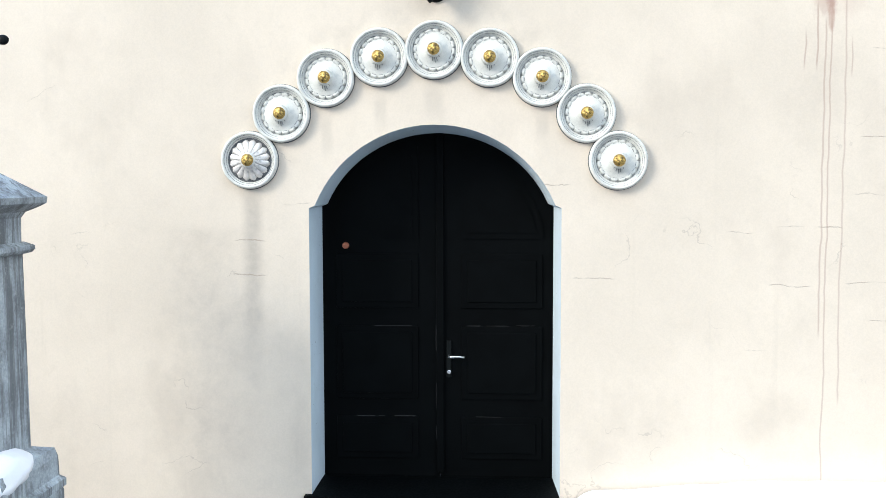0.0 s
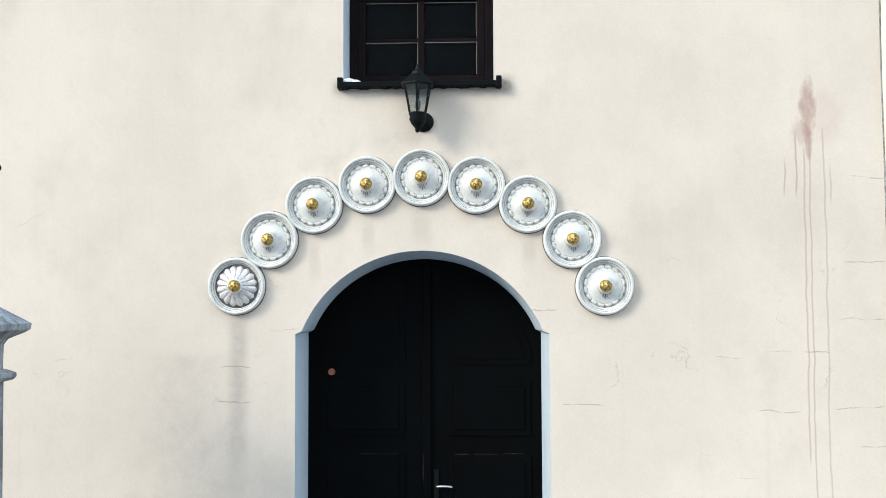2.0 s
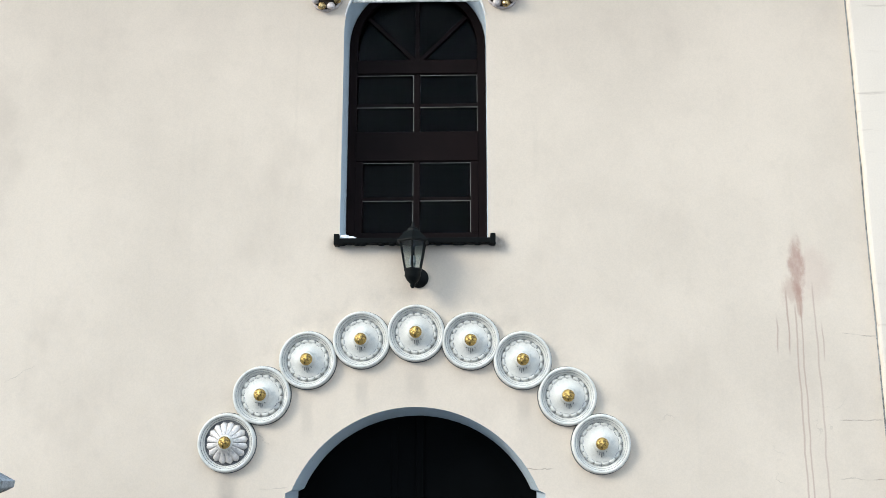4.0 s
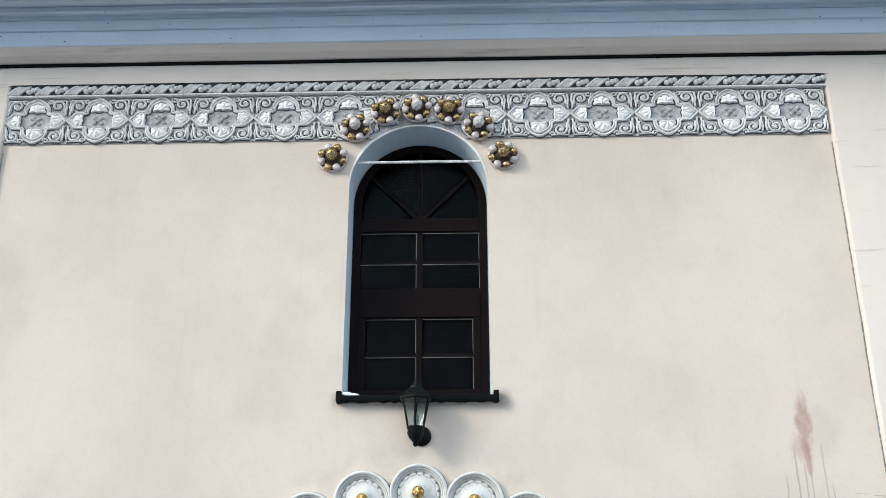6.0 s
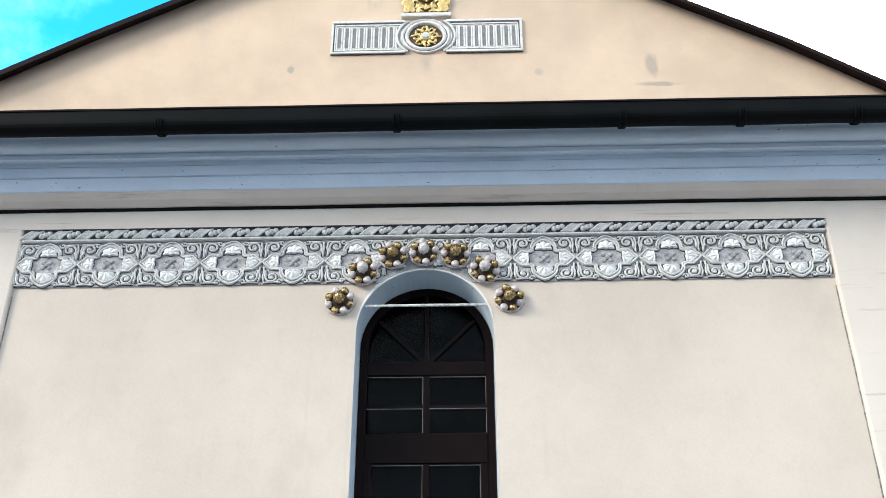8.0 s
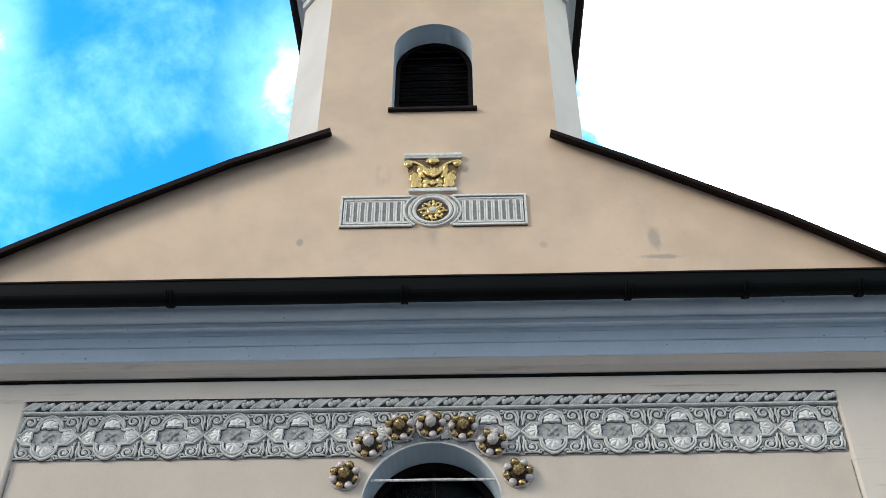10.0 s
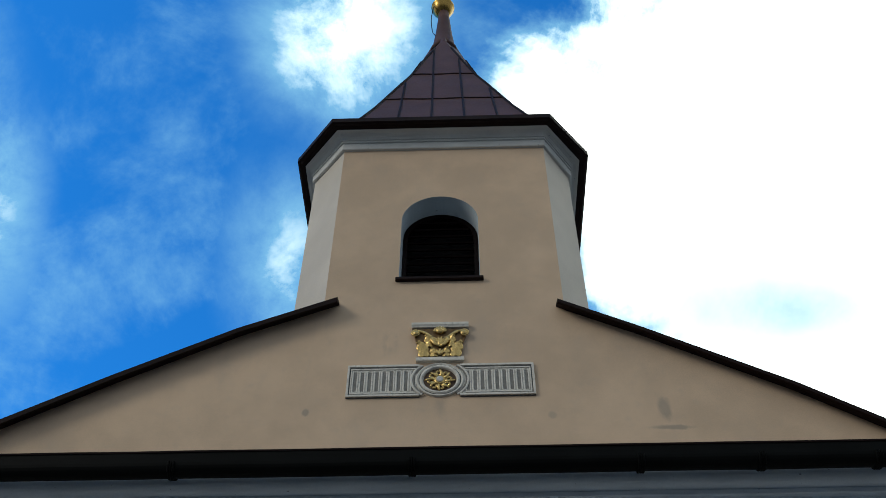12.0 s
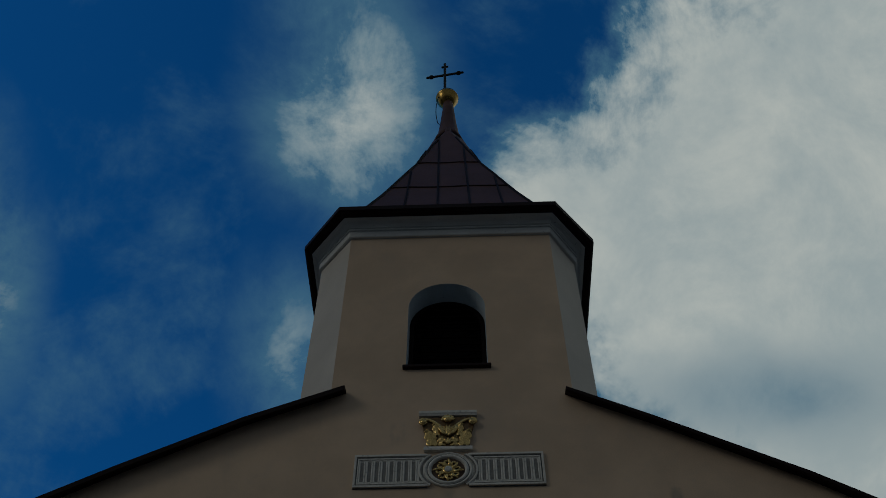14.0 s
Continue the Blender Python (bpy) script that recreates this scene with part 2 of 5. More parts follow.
def band_scuffs(n, tex, colour):
    """Flaked paint in level strokes along the entablature."""
    s = n.noise(n.stretch(tex, 0.9, 9, 14), 1.0, 6, 0.65)
    return n.mix(n.ramp(s, 0.58, 0.74, 0, 0.5), colour, (0.30, 0.22, 0.17))


def flecks(n, tex, colour):
    """Chips and fly specks on pale paint."""
    s = n.noise(n.stretch(tex, 14, 34, 34), 1.0, 4, 0.6)
    return n.mix(n.ramp(s, 0.69, 0.72, 0, 0.9), colour, (0.08, 0.08, 0.09))


def lichen(n, tex, colour):
    runs = n.noise(n.stretch(tex, 14, 14, 0.8), 1.0, 6, 0.65)
    colour = n.mix(n.ramp(runs, 0.46, 0.62, 0, 0.8), colour, (0.10, 0.105, 0.11))
    return n.mix(n.ramp(n.noise(tex, 26, 5, 0.7), 0.56, 0.72, 0, 0.6), colour, (0.40, 0.42, 0.42))


def old_gilt(n, tex, colour):
    return n.mix(n.ramp(n.noise(tex, 45, 5, 0.7), 0.47, 0.60, 0, 0.85), colour, (0.07, 0.04, 0.02))


def faint_grime(n, tex, colour):
    colour = n.mix(n.ramp(n.noise(tex, 16, 6, 0.7), 0.5, 0.75, 0, 0.5), colour, (0.30, 0.34, 0.35))
    return n.mix(n.ramp(n.noise(tex, 60, 4, 0.7), 0.62, 0.75, 0, 0.4), colour, (0.25, 0.25, 0.25))


def thin_patina(n, tex, colour):
    return n.mix(n.ramp(n.noise(tex, 60, 5, 0.7), 0.5, 0.7, 0, 0.55), colour, (0.16, 0.09, 0.04))


def grimy(n, tex, colour):
    return n.mix(n.ramp(n.noise(tex, 22, 5, 0.7), 0.52, 0.72, 0, 0.55), colour, (0.20, 0.21, 0.22))


M_PLASTER = material("beige_plaster", (0.668, 0.58, 0.482), 0.9, var=0.05, scale=0.9, fine=90, bump=0.25, paint=plaster_stains, spec=0.2)
M_BAND = material("beige_band_plaster", (0.70, 0.61, 0.52), 0.9, var=0.05, scale=1.2, fine=80, bump=0.25, paint=band_scuffs, spec=0.2)
M_PILASTER = material("off_white_pilaster_plaster", (0.72, 0.645, 0.555), 0.9, var=0.05, scale=0.8, fine=80, bump=0.25, spec=0.2, paint=band_scuffs)
M_PALE = material("pale_grey_paint", (0.68, 0.775, 0.85), 0.75, var=0.05, scale=1.6, fine=70, bump=0.2, paint=flecks, spec=0.3)
M_REVEAL = material("blue_grey_reveal_paint", (0.58, 0.67, 0.73), 0.75, var=0.05, scale=1.6, fine=70, bump=0.2, paint=flecks, spec=0.3)
M_MEDAL = material("aged_white_medallion_paint", (0.66, 0.65, 0.60), 0.7, var=0.08, scale=10, fine=120, bump=0.25, paint=faint_grime)
M_BRONZE = material("dull_bronze_gilt", (0.64, 0.46, 0.21), 0.30, metal=0.8, var=0.25, scale=30, fine=140, bump=0.4, paint=old_gilt)
M_TRIM = material("white_grey_trim_paint", (0.67, 0.68, 0.66), 0.75, var=0.06, scale=2.0, fine=70, bump=0.2, paint=flecks, spec=0.3)
M_WHITE = material("white_stucco_paint", (0.80, 0.795, 0.75), 0.6, var=0.05, scale=7, fine=120, bump=0.2)
M_WORN = material("worn_stucco_paint", (0.69, 0.685, 0.64), 0.7, var=0.16, scale=14, fine=140, bump=0.3, paint=grimy)
# grime of the worn medallion, also the drawn shade lines on the reliefs
M_GRIME_SHADE = material("grimy_ground_and_shade", (0.12, 0.125, 0.13), 0.85, var=0.25, scale=18, fine=120, bump=0.3)
# colour of drawn shade lines at pilaster feet and medallion creases
M_LINE = material("thin_shade_line", (0.27, 0.28, 0.28), 0.85, var=0.35, scale=30, fine=120, bump=0.2)
M_SILVER = material("silvered_paint", (0.70, 0.66, 0.62), 0.45, metal=0.25, var=0.12, scale=20, fine=120, bump=0.2, paint=grimy)
M_GOLD = material("gilt", (0.74, 0.52, 0.20), 0.26, metal=0.8, var=0.16, scale=25, fine=140, bump=0.4, paint=thin_patina)
M_BOSS = material("rubbed_gilt", (0.58, 0.39, 0.12), 0.38, metal=0.75, var=0.2, scale=40, fine=160, bump=0.7, paint=old_gilt)
M_BRASS = material("polished_brass", (0.42, 0.27, 0.08), 0.28, metal=1.0, var=0.08, scale=8, fine=90, bump=0.1)
M_DOOR = material("black_painted_wood", (0.0016, 0.0022, 0.0025), 0.6, var=0.2, scale=4, fine=60, bump=0.15, spec=0.04)
M_FRAME = material("dark_brown_wood", (0.006, 0.0025, 0.0025), 0.55, var=0.2, scale=5, fine=70, bump=0.2, spec=0.08)
M_IRON = material("black_iron", (0.0035, 0.005, 0.005), 0.5, var=0.2, scale=12, fine=90, bump=0.2, spec=0.12)
M_GUTTER = material("black_sheet_metal", (0.003, 0.004, 0.004), 0.6, metal=0.0, var=0.2, scale=2, fine=60, bump=0.1, spec=0.08)
M_ROOF = material("brown_roof_sheet", (0.10, 0.046, 0.042), 0.62, metal=0.0, spec=0.25, var=0.14, scale=1.6, fine=40, bump=0.12)
M_SEAM = material("dark_roof_edge", (0.018, 0.010, 0.010), 0.6, var=0.15, scale=3, fine=50, bump=0.1, spec=0.1)
M_CHROME = material("worn_chrome", (0.70, 0.70, 0.70), 0.25, metal=1.0, var=0.06, scale=30, fine=200, bump=0.05)
M_RUST = material("reddish_copper_button", (0.40, 0.13, 0.07), 0.5, metal=0.3, var=0.12, scale=40, fine=200, bump=0.1)
M_STONE = material("grey_lichen_stone", (0.34, 0.38, 0.41), 0.9, var=0.28, scale=4, fine=55, bump=0.9, paint=lichen, depth=0.008)
M_SNOW = material("snow", (0.76, 0.77, 0.80), 0.8, var=0.02, scale=4, fine=60, bump=0.4, depth=0.01)


def thin_snow(n, tex, colour):
    """Snow lying in patches on wet paving."""
    return n.mix(n.ramp(n.noise(tex, 0.35, 6, 0.6), 0.64, 0.69), colour, (0.86, 0.88, 0.91))


M_GROUND = material("wet_paving_with_snow", (0.06, 0.06, 0.062), 0.7, var=0.2, scale=1.5, fine=30, bump=0.5, paint=thin_snow, depth=0.01)
# near-black base colour stands in for the darkness of closed rooms
M_DARK = material("near_black_interior_dark", (0.008, 0.009, 0.009), 0.95, var=0.1, bump=0)
M_OCHRE = material("ochre_gable_plaster", (0.725, 0.545, 0.39), 0.9, var=0.08, scale=1.3, fine=90, bump=0.3, paint=plaster_stains, spec=0.2)
M_SIDE = material("church_side_plaster", (0.73, 0.665, 0.58), 0.9, var=0.06, scale=0.9, fine=90, bump=0.25, spec=0.2)


def glass_material(name, tint, ior):
    m = bpy.data.materials.new(name)
    m.use_nodes = True
    n = Nodes(m.node_tree)
    bs = n.node("ShaderNodeBsdfPrincipled", Roughness=0.0, Base_Color=(*tint, 1))
    bs.inputs["Transmission Weight"].default_value = 1.0
    bs.inputs["IOR"].default_value = ior
    n.t.links.new(bs.outputs[0], n.node("ShaderNodeOutputMaterial").inputs[0])
    return m


M_GLASS = glass_material("window_glass", (0.20, 0.26, 0.27), 1.14)
M_CLEAR = glass_material("lantern_glass", (0.74, 0.80, 0.80), 1.40)


# ---- mesh helpers ----
def mesh_of(bm, name, mats, smooth=False):
    bmesh.ops.recalc_face_normals(bm, faces=bm.faces)
    me = bpy.data.meshes.new(name)
    for f in bm.faces:
        f.smooth = smooth
    bm.to_mesh(me)
    bm.free()
    for m in mats if isinstance(mats, (list, tuple)) else [mats]:
        me.materials.append(m)
    return me


def part(name, bm, mat, parent=None, label="", smooth=False, at=None):
    """Links a bmesh (or a mesh already made) as one object, under a thing or part where one is given."""
    me = bm if isinstance(bm, bpy.types.Mesh) else mesh_of(bm, name, mat, smooth)
    ob = new(name, me)
    ob.parent = parent
    if at is not None:
        ob.matrix_basis = at
    if label:
        tagged(ob, label)
    return ob


def empty(name, at, label, category, group="", kind=""):
    ob = new(name)
    ob.empty_display_size = 0.1
    ob.matrix_basis = at if isinstance(at, Matrix) else Matrix.Translation(at)
    return tagged(ob, label, category, group, kind)


def box(bm, x0, x1, y0, y1, z0, z1, bevel=0.0):
    r = bmesh.ops.create_cube(bm, size=1, matrix=Matrix.LocRotScale(((x0 + x1) / 2, (y0 + y1) / 2, (z0 + z1) / 2), None, (abs(x1 - x0), abs(y1 - y0), abs(z1 - z0))))
    if bevel:
        edges = list({e for v in r["verts"] for e in v.link_edges})
        bmesh.ops.bevel(bm, geom=edges, offset=bevel, segments=2, affect="EDGES", profile=0.6)
    return bm


def boxed(*a, **k):
    return box(bmesh.new(), *a, **k)


def ball(bm, c, r, sx=1, sy=1, sz=1, seg=14, rings=9, m=None):
    t = Matrix.Translation(c) @ (m or Matrix()) @ Matrix.Diagonal((sx * r, sy * r, sz * r, 1))
    bmesh.ops.create_uvsphere(bm, u_segments=seg, v_segments=rings, radius=1, matrix=t)
    return bm


def lathe(bm, profile, n=48, axis="y", close=True, at=(0, 0, 0)):
    """Turns (radius, height) pairs about an axis: y (towards the viewer is -y, so height h goes to -h) or z."""
    loops = []
    for r, h in profile:
        loop = []
        for i in range(n):
            a = 2 * math.pi * i / n
            p = (r * math.cos(a), -h, r * math.sin(a)) if axis == "y" else (r * math.cos(a), r * math.sin(a), h)
            loop.append(bm.verts.new(Vector(p) + Vector(at)))
        loops.append(loop)
    for a, b in zip(loops, loops[1:]):
        for i in range(n):
            bm.faces.new((a[i], a[(i + 1) % n], b[(i + 1) % n], b[i]))
    if close:
        bm.faces.new(loops[0]), bm.faces.new(loops[-1])
    return bm


def tube(bm, pts, r, n=8, closed=False, flat=1.0, taper=None):
    """A round bar along points; flat squeezes it in y."""
    pts = [Vector(p) for p in pts]
    rings = []
    for i, p in enumerate(pts):
        a = pts[i - 1] if i or closed else p
        b = pts[(i + 1) % len(pts)] if i + 1 < len(pts) or closed else p
        d = (b - a).normalized()
        up = Vector((0, 1, 0)) if abs(d.y) < 0.9 else Vector((1, 0, 0))
        s = d.cross(up).normalized()
        u = s.cross(d).normalized()
        rr = r * (taper(i / max(1, len(pts) - 1)) if taper else 1)
        rings.append([bm.verts.new(p + s * rr * math.cos(t) + u * rr * flat * math.sin(t)) for t in (2 * math.pi * k / n for k in range(n))])
    pairs = list(zip(rings, rings[1:])) + ([(rings[-1], rings[0])] if closed else [])
    for a, b in pairs:
        for k in range(n):
            bm.faces.new((a[k], a[(k + 1) % n], b[(k + 1) % n], b[k]))
    if not closed:
        bm.faces.new(rings[0]), bm.faces.new(rings[-1])
    return bm


def prism(bm, outline, y0, y1):
    """A slab between y0 and y1 over an outline of (x, z)."""
    f = [bm.verts.new((x, y0, z)) for x, z in outline]
    b = [bm.verts.new((x, y1, z)) for x, z in outline]
    bm.faces.new(f), bm.faces.new(b[::-1])
    for i in range(len(f)):
        j = (i + 1) % len(f)
        bm.faces.new((f[i], b[i], b[j], f[j]))
    return bm


def arch(half, z0, spring, radius=None, cx=0.0, n=28, foot=None):
    """Outline of an arched opening, from the foot on the right over the crown to the foot on the left."""
    foot = foot or half
    radius = radius or half
    zc = spring - math.sqrt(max(0, radius * radius - half * half))
    a0 = math.asin(min(1, half / radius))
    top = [(cx + radius * math.sin(a), zc + radius * math.cos(a)) for a in (a0 - 2 * a0 * i / n for i in range(n + 1))]
    pts = [(cx + foot, z0)]
    if foot > half:
        pts += [(cx + foot, spring - 0.02)]
        return pts + top + [(cx - foot, spring - 0.02), (cx - foot, z0)]
    return pts + top + [(cx - half, z0)]


def pierced(outline, holes, y0, y1, hole_mat=1, splay=lambda x, z: (x, z)):
    """A wall slab with openings through it; the reveals take the second material."""
    bm = bmesh.new()
    edges, loops = [], []
    for loop in [outline, *holes]:
        vs = [bm.verts.new((x, y0, z)) for x, z in loop]
        loops.append(vs)
        edges += [bm.edges.new((vs[i], vs[(i + 1) % len(vs)])) for i in range(len(vs))]
    bmesh.ops.triangle_fill(bm, use_beauty=True, use_dissolve=False, edges=edges)
    back = {}
    for k, vs in enumerate(loops):
        for v in vs:
            x, z = splay(v.co.x, v.co.z) if k else (v.co.x, v.co.z)
            back[v] = bm.verts.new((x, y1, z))
    for f in list(bm.faces):
        bm.faces.new([back[v] for v in f.verts])
    for k, vs in enumerate(loops):
        for i in range(len(vs)):
            a, b = vs[i], vs[(i + 1) % len(vs)]
            bm.faces.new((a, b, back[b], back[a])).material_index = hole_mat if k else 0
    return bm


# ---- the ground and the church's shell ----
def ground_mesh():
    bm = bmesh.new()
    n, size = 60, 1200.0
    grid = []
    for i in range(n + 1):
        row = []
        for j in range(n + 1):
            u, v = 2 * i / n - 1, 2 * j / n - 1
            x, y = size * math.copysign(abs(u) ** 4, u), size * math.copysign(abs(v) ** 4, v) - 4
            near = math.exp(-(x * x + (y + 4) ** 2) / 900)
            row.append(bm.verts.new((x, y, -0.34 + 0.05 * near * noise.noise((x * 0.7, y * 0.7, 0)))))
        grid.append(row)
    for i in range(n):
        for j in range(n):
            bm.faces.new((grid[i][j], grid[i + 1][j], grid[i + 1][j + 1], grid[i][j + 1]))
    return bm


tagged(part("ground", ground_mesh(), M_GROUND, smooth=True), "wet dark paving with patches of snow", "ground", kind="structure")

PX0, PX1, PTOP = -3.55, 3.418, 6.808     # the sunk panel between the pilasters
HALF = 4.75                            # half the width of the front
door_hole = arch(0.90, -0.30, 2.20, 0.975, 0.0, foot=0.945)
win_hole = arch(0.57, 4.07, 5.81, cx=-0.02)
front = pierced([(-HALF, -0.6), (HALF, -0.6), (HALF, 7.5), (-HALF, 7.5)], [door_hole, win_hole], 0.0, 0.52, 1, lambda x, z: (x, z) if z > 3 else (x * 0.98 - 0.012, z if z < 2.19 else 2.19 + (z - 2.19) * 0.935))
tagged(part("wall_south", front, [M_PLASTER, M_REVEAL]), "weathered beige plaster church front with rust runs", "wall", kind="structure")

# pilasters and the plain band over the sunk panel, as one raised border with a softened arris
def border():
    bm = bmesh.new()
    box(bm, PX0 - 0.03, PX1 + 0.03, -0.0475, -0.0005, PTOP, 6.985)
    return bm


def pilaster(x0, x1, edge):
    """A raised strip whose inner arris is worn and a little uneven."""
    bm = bmesh.new()
    rows = []
    for i in range(71):
        z = -0.6 + 7.585 * i / 70
        w = 0.010 * noise.noise((edge, z * 1.1, 0)) + 0.004 * noise.noise((edge, z * 9, 3))
        s = 1 if edge == x0 else -1
        e = edge + w
        o = x1 if edge == x0 else x0
        rows.append([bm.verts.new(p) for p in ((e, -0.0005, z), (e + s * 0.002, -0.028, z), (e + s * 0.008, -0.038, z), (e + s * 0.020, -0.044, z), (o, -0.045, z), (o, -0.0005, z))])
    for a, b in zip(rows, rows[1:]):
        for k in range(6):
            bm.faces.new((a[k], a[(k + 1) % 6], b[(k + 1) % 6], b[k]))
    bm.faces.new(rows[0]), bm.faces.new(rows[-1][::-1])
    return bm


tagged(part("trim_pilaster_west", pilaster(-HALF, PX0, PX0), M_PILASTER), "off-white plaster pilaster with worn arris", "pilaster", kind="structure")
tagged(part("trim_pilaster_east", pilaster(PX1, HALF, PX1), M_PILASTER), "off-white plaster pilaster with worn arris", "pilaster", kind="structure")


# dark thread along each pilaster's foot, shade of the crease put into colour
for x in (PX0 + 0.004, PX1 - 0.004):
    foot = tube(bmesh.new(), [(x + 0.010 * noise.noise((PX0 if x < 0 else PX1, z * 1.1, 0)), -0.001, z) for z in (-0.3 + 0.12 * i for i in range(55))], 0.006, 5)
    tagged(part("trim_soot", foot, M_LINE), "thin dark line for the shade at the pilaster's foot", "trim", kind="structure")
tagged(part("trim_band", border(), M_PILASTER), "raised beige plaster band above the sunk panel", "trim", kind="structure")


def sweep_x(profile, x0, x1, n=40, wob=0.004):
    """A moulding along x, with a slight unevenness, from (y, z) pairs."""
    bm = bmesh.new()
    rows = []
    for i in range(n + 1):
        x = x0 + (x1 - x0) * i / n
        rows.append([bm.verts.new((x, y + wob * noise.noise((x * 1.7, k * 0.3, 2)), z + wob * noise.noise((x * 1.3, k * 0.3, 5)))) for k, (y, z) in enumerate(profile)])
    for a, b in zip(rows, rows[1:]):
        for k in range(len(profile)):
            j = (k + 1) % len(profile)
            bm.faces.new((a[k], a[j], b[j], b[k]))
    bm.faces.new(rows[0]), bm.faces.new(rows[-1][::-1])
    return bm


cornice = empty("cornice", (0, 0, 6.98), "pale blue-grey moulded cornice above a beige fascia", "cornice", kind="structure")
CO = Matrix.Translation((0, 0, -6.98))
part("fascia", sweep_x([(0.0, 7.004), (-0.092, 7.004), (-0.102, 7.010), (-0.150, 7.040), (-0.196, 7.092), (-0.200, 7.106), (0.0, 7.106)], -HALF - 0.1, HALF + 0.1), M_BAND, cornice, "beige fascia with flaked strokes", at=CO)
# black strip fills the gap below the fascia in place of its shadow
part("joint", sweep_x([(0.0, 6.987), (-0.074, 6.987), (-0.078, 7.002), (0.0, 7.002)], -HALF, HALF, 60, 0.004), M_GUTTER, cornice, "black strip for the shadow gap", at=CO)
part("lower_fascia", sweep_x([(0.000, 7.109), (-0.206, 7.097), (-0.214, 7.103), (-0.220, 7.159), (-0.222, 7.228), (0.000, 7.228)], -HALF - 0.2, HALF + 0.2), M_PALE, cornice, at=CO)
part("upper_fascia", sweep_x([(0.000, 7.230), (-0.240, 7.230), (-0.247, 7.236), (-0.250, 7.325), (0.000, 7.325)], -HALF - 0.22, HALF + 0.22), M_PALE, cornice, at=CO)
part("drip_moulding", sweep_x([(0.000, 7.327), (-0.254, 7.327), (-0.256, 7.368), (-0.346, 7.368), (-0.352, 7.326), (-0.374, 7.324), (-0.380, 7.330), (-0.381, 7.370), (-0.374, 7.375), (0.000, 7.376)], -HALF - 0.25, HALF + 0.25), M_PALE, cornice, at=CO)
ovolo = [(-0.382 - 0.105 * math.sin(a), 7.3775 + 0.085 * (1 - math.cos(a))) for a in (math.pi / 2 * i / 9 for i in range(10))]
part("ovolo_moulding", sweep_x([(0.000, 7.378), *ovolo, (-0.491, 7.477), (0.000, 7.477)], -HALF - 0.3, HALF + 0.3), M_PALE, cornice, at=CO)
part("eaves_board", sweep_x([(0.000, 7.479), (-0.522, 7.479), (-0.522, 7.529), (0.000, 7.529)], -HALF - 0.3, HALF + 0.3), M_PALE, cornice, "shaded board under the gutter", at=CO)

# gutter along the eaves strip at the foot of the gable
gutter = empty("gutter", (0, -0.7, 7.35), "black sheet-metal gutter with straps above the cornice", "gutter")
GU = Matrix.Translation((0, 0.7, -7.35))
half_round = [(-0.70 + 0.085 * math.cos(a), 7.437 + 0.085 * math.sin(a)) for a in (math.pi + math.pi * i / 10 for i in range(11))]
part("trough", sweep_x(half_round + [(-0.615, 7.53), (-0.79, 7.53)], -HALF - 0.35, HALF + 0.35, wob=0.003), M_GUTTER, gutter, at=GU)
part("drip_edge", sweep_x([(-0.797, 7.532), (-0.802, 7.545), (0.0, 7.69), (0.0, 7.675)], -HALF - 0.35, HALF + 0.35, wob=0.003), M_SEAM, gutter, at=GU)
strap = bmesh.new()
for x in (-0.020, 0.0, 0.020):
    tube(strap, [(x, -0.70 + 0.092 * math.cos(a), 7.437 + 0.092 * math.sin(a)) for a in (math.pi * 0.98 + math.pi * 1.04 * i / 10 for i in range(11))], 0.011, 6)
strap = mesh_of(strap, "strap", M_GUTTER)
for x in (-4.24, -2.24, -0.24, 1.65, 2.64, 3.59, 4.5):
    part("strap", strap, None, gutter, at=GU @ Matrix.Translation((x, 0, 0)))

# gable with the tower front rising out of it
TX, TY, TCH = 1.295, 0.0, 0.47         # half the tower's front, its plane, its cut corners
verge_l = [(-4.75, 8.17), (-4.28, 8.46), (-3.31, 9.02), (-2.14, 9.65), (-1.295, 10.02)]
verge_r = [(4.75, 7.87), (4.20, 8.25), (3.40, 8.78), (2.0, 9.58), (1.295, 9.95)]
bel_hole = arch(0.455, 10.48, 11.52, cx=-0.045)
outline = [(-HALF, 7.55), (HALF, 7.55), *verge_r, (TX, 13.10), (-TX, 13.10), *verge_l[::-1]]
tagged(part("wall_gable", pierced(outline, [bel_hole], 0.0, 0.36), [M_OCHRE, M_REVEAL]), "beige plaster gable running up into the tower front", "wall", kind="structure")


def verge(points, lip):
    """Roof edge over the gable: a sheet with a down-turned lip, in front of and behind the wall."""
    bm = bmesh.new()
    rows = []
    for x, z in points:
        rows.append([bm.verts.new((x, y, z + dz)) for y, dz in ((-0.155, -0.05 - 0.55 * lip), (-0.16, -0.035), (-0.02, 0.020), (14.5, 0.03), (14.5, 0.005), (-0.002, 0.0), (-0.125, -0.052), (-0.125, -0.05 - 0.55 * lip))])
    for a, b in zip(rows, rows[1:]):
        for k in range(8):
            bm.faces.new((a[k], a[(k + 1) % 8], b[(k + 1) % 8], b[k]))
    bm.faces.new(rows[0]), bm.faces.new(rows[-1][::-1])
    return bm


roof = empty("roof", (0, 0, 9.0), "dark brown sheet roof edges along the gable", "roof", kind="structure")
RO = Matrix.Translation((0, 0, -9.0))
part("roof_slope", verge([(-5.2, 7.89), *verge_l[:-1], (-1.13, 10.09)], 0.085), M_SEAM, roof, at=RO)
part("roof_slope", verge([(5.2, 7.56), *verge_r[:-1], (1.21, 10.0)], 0.050), M_SEAM, roof, at=RO)

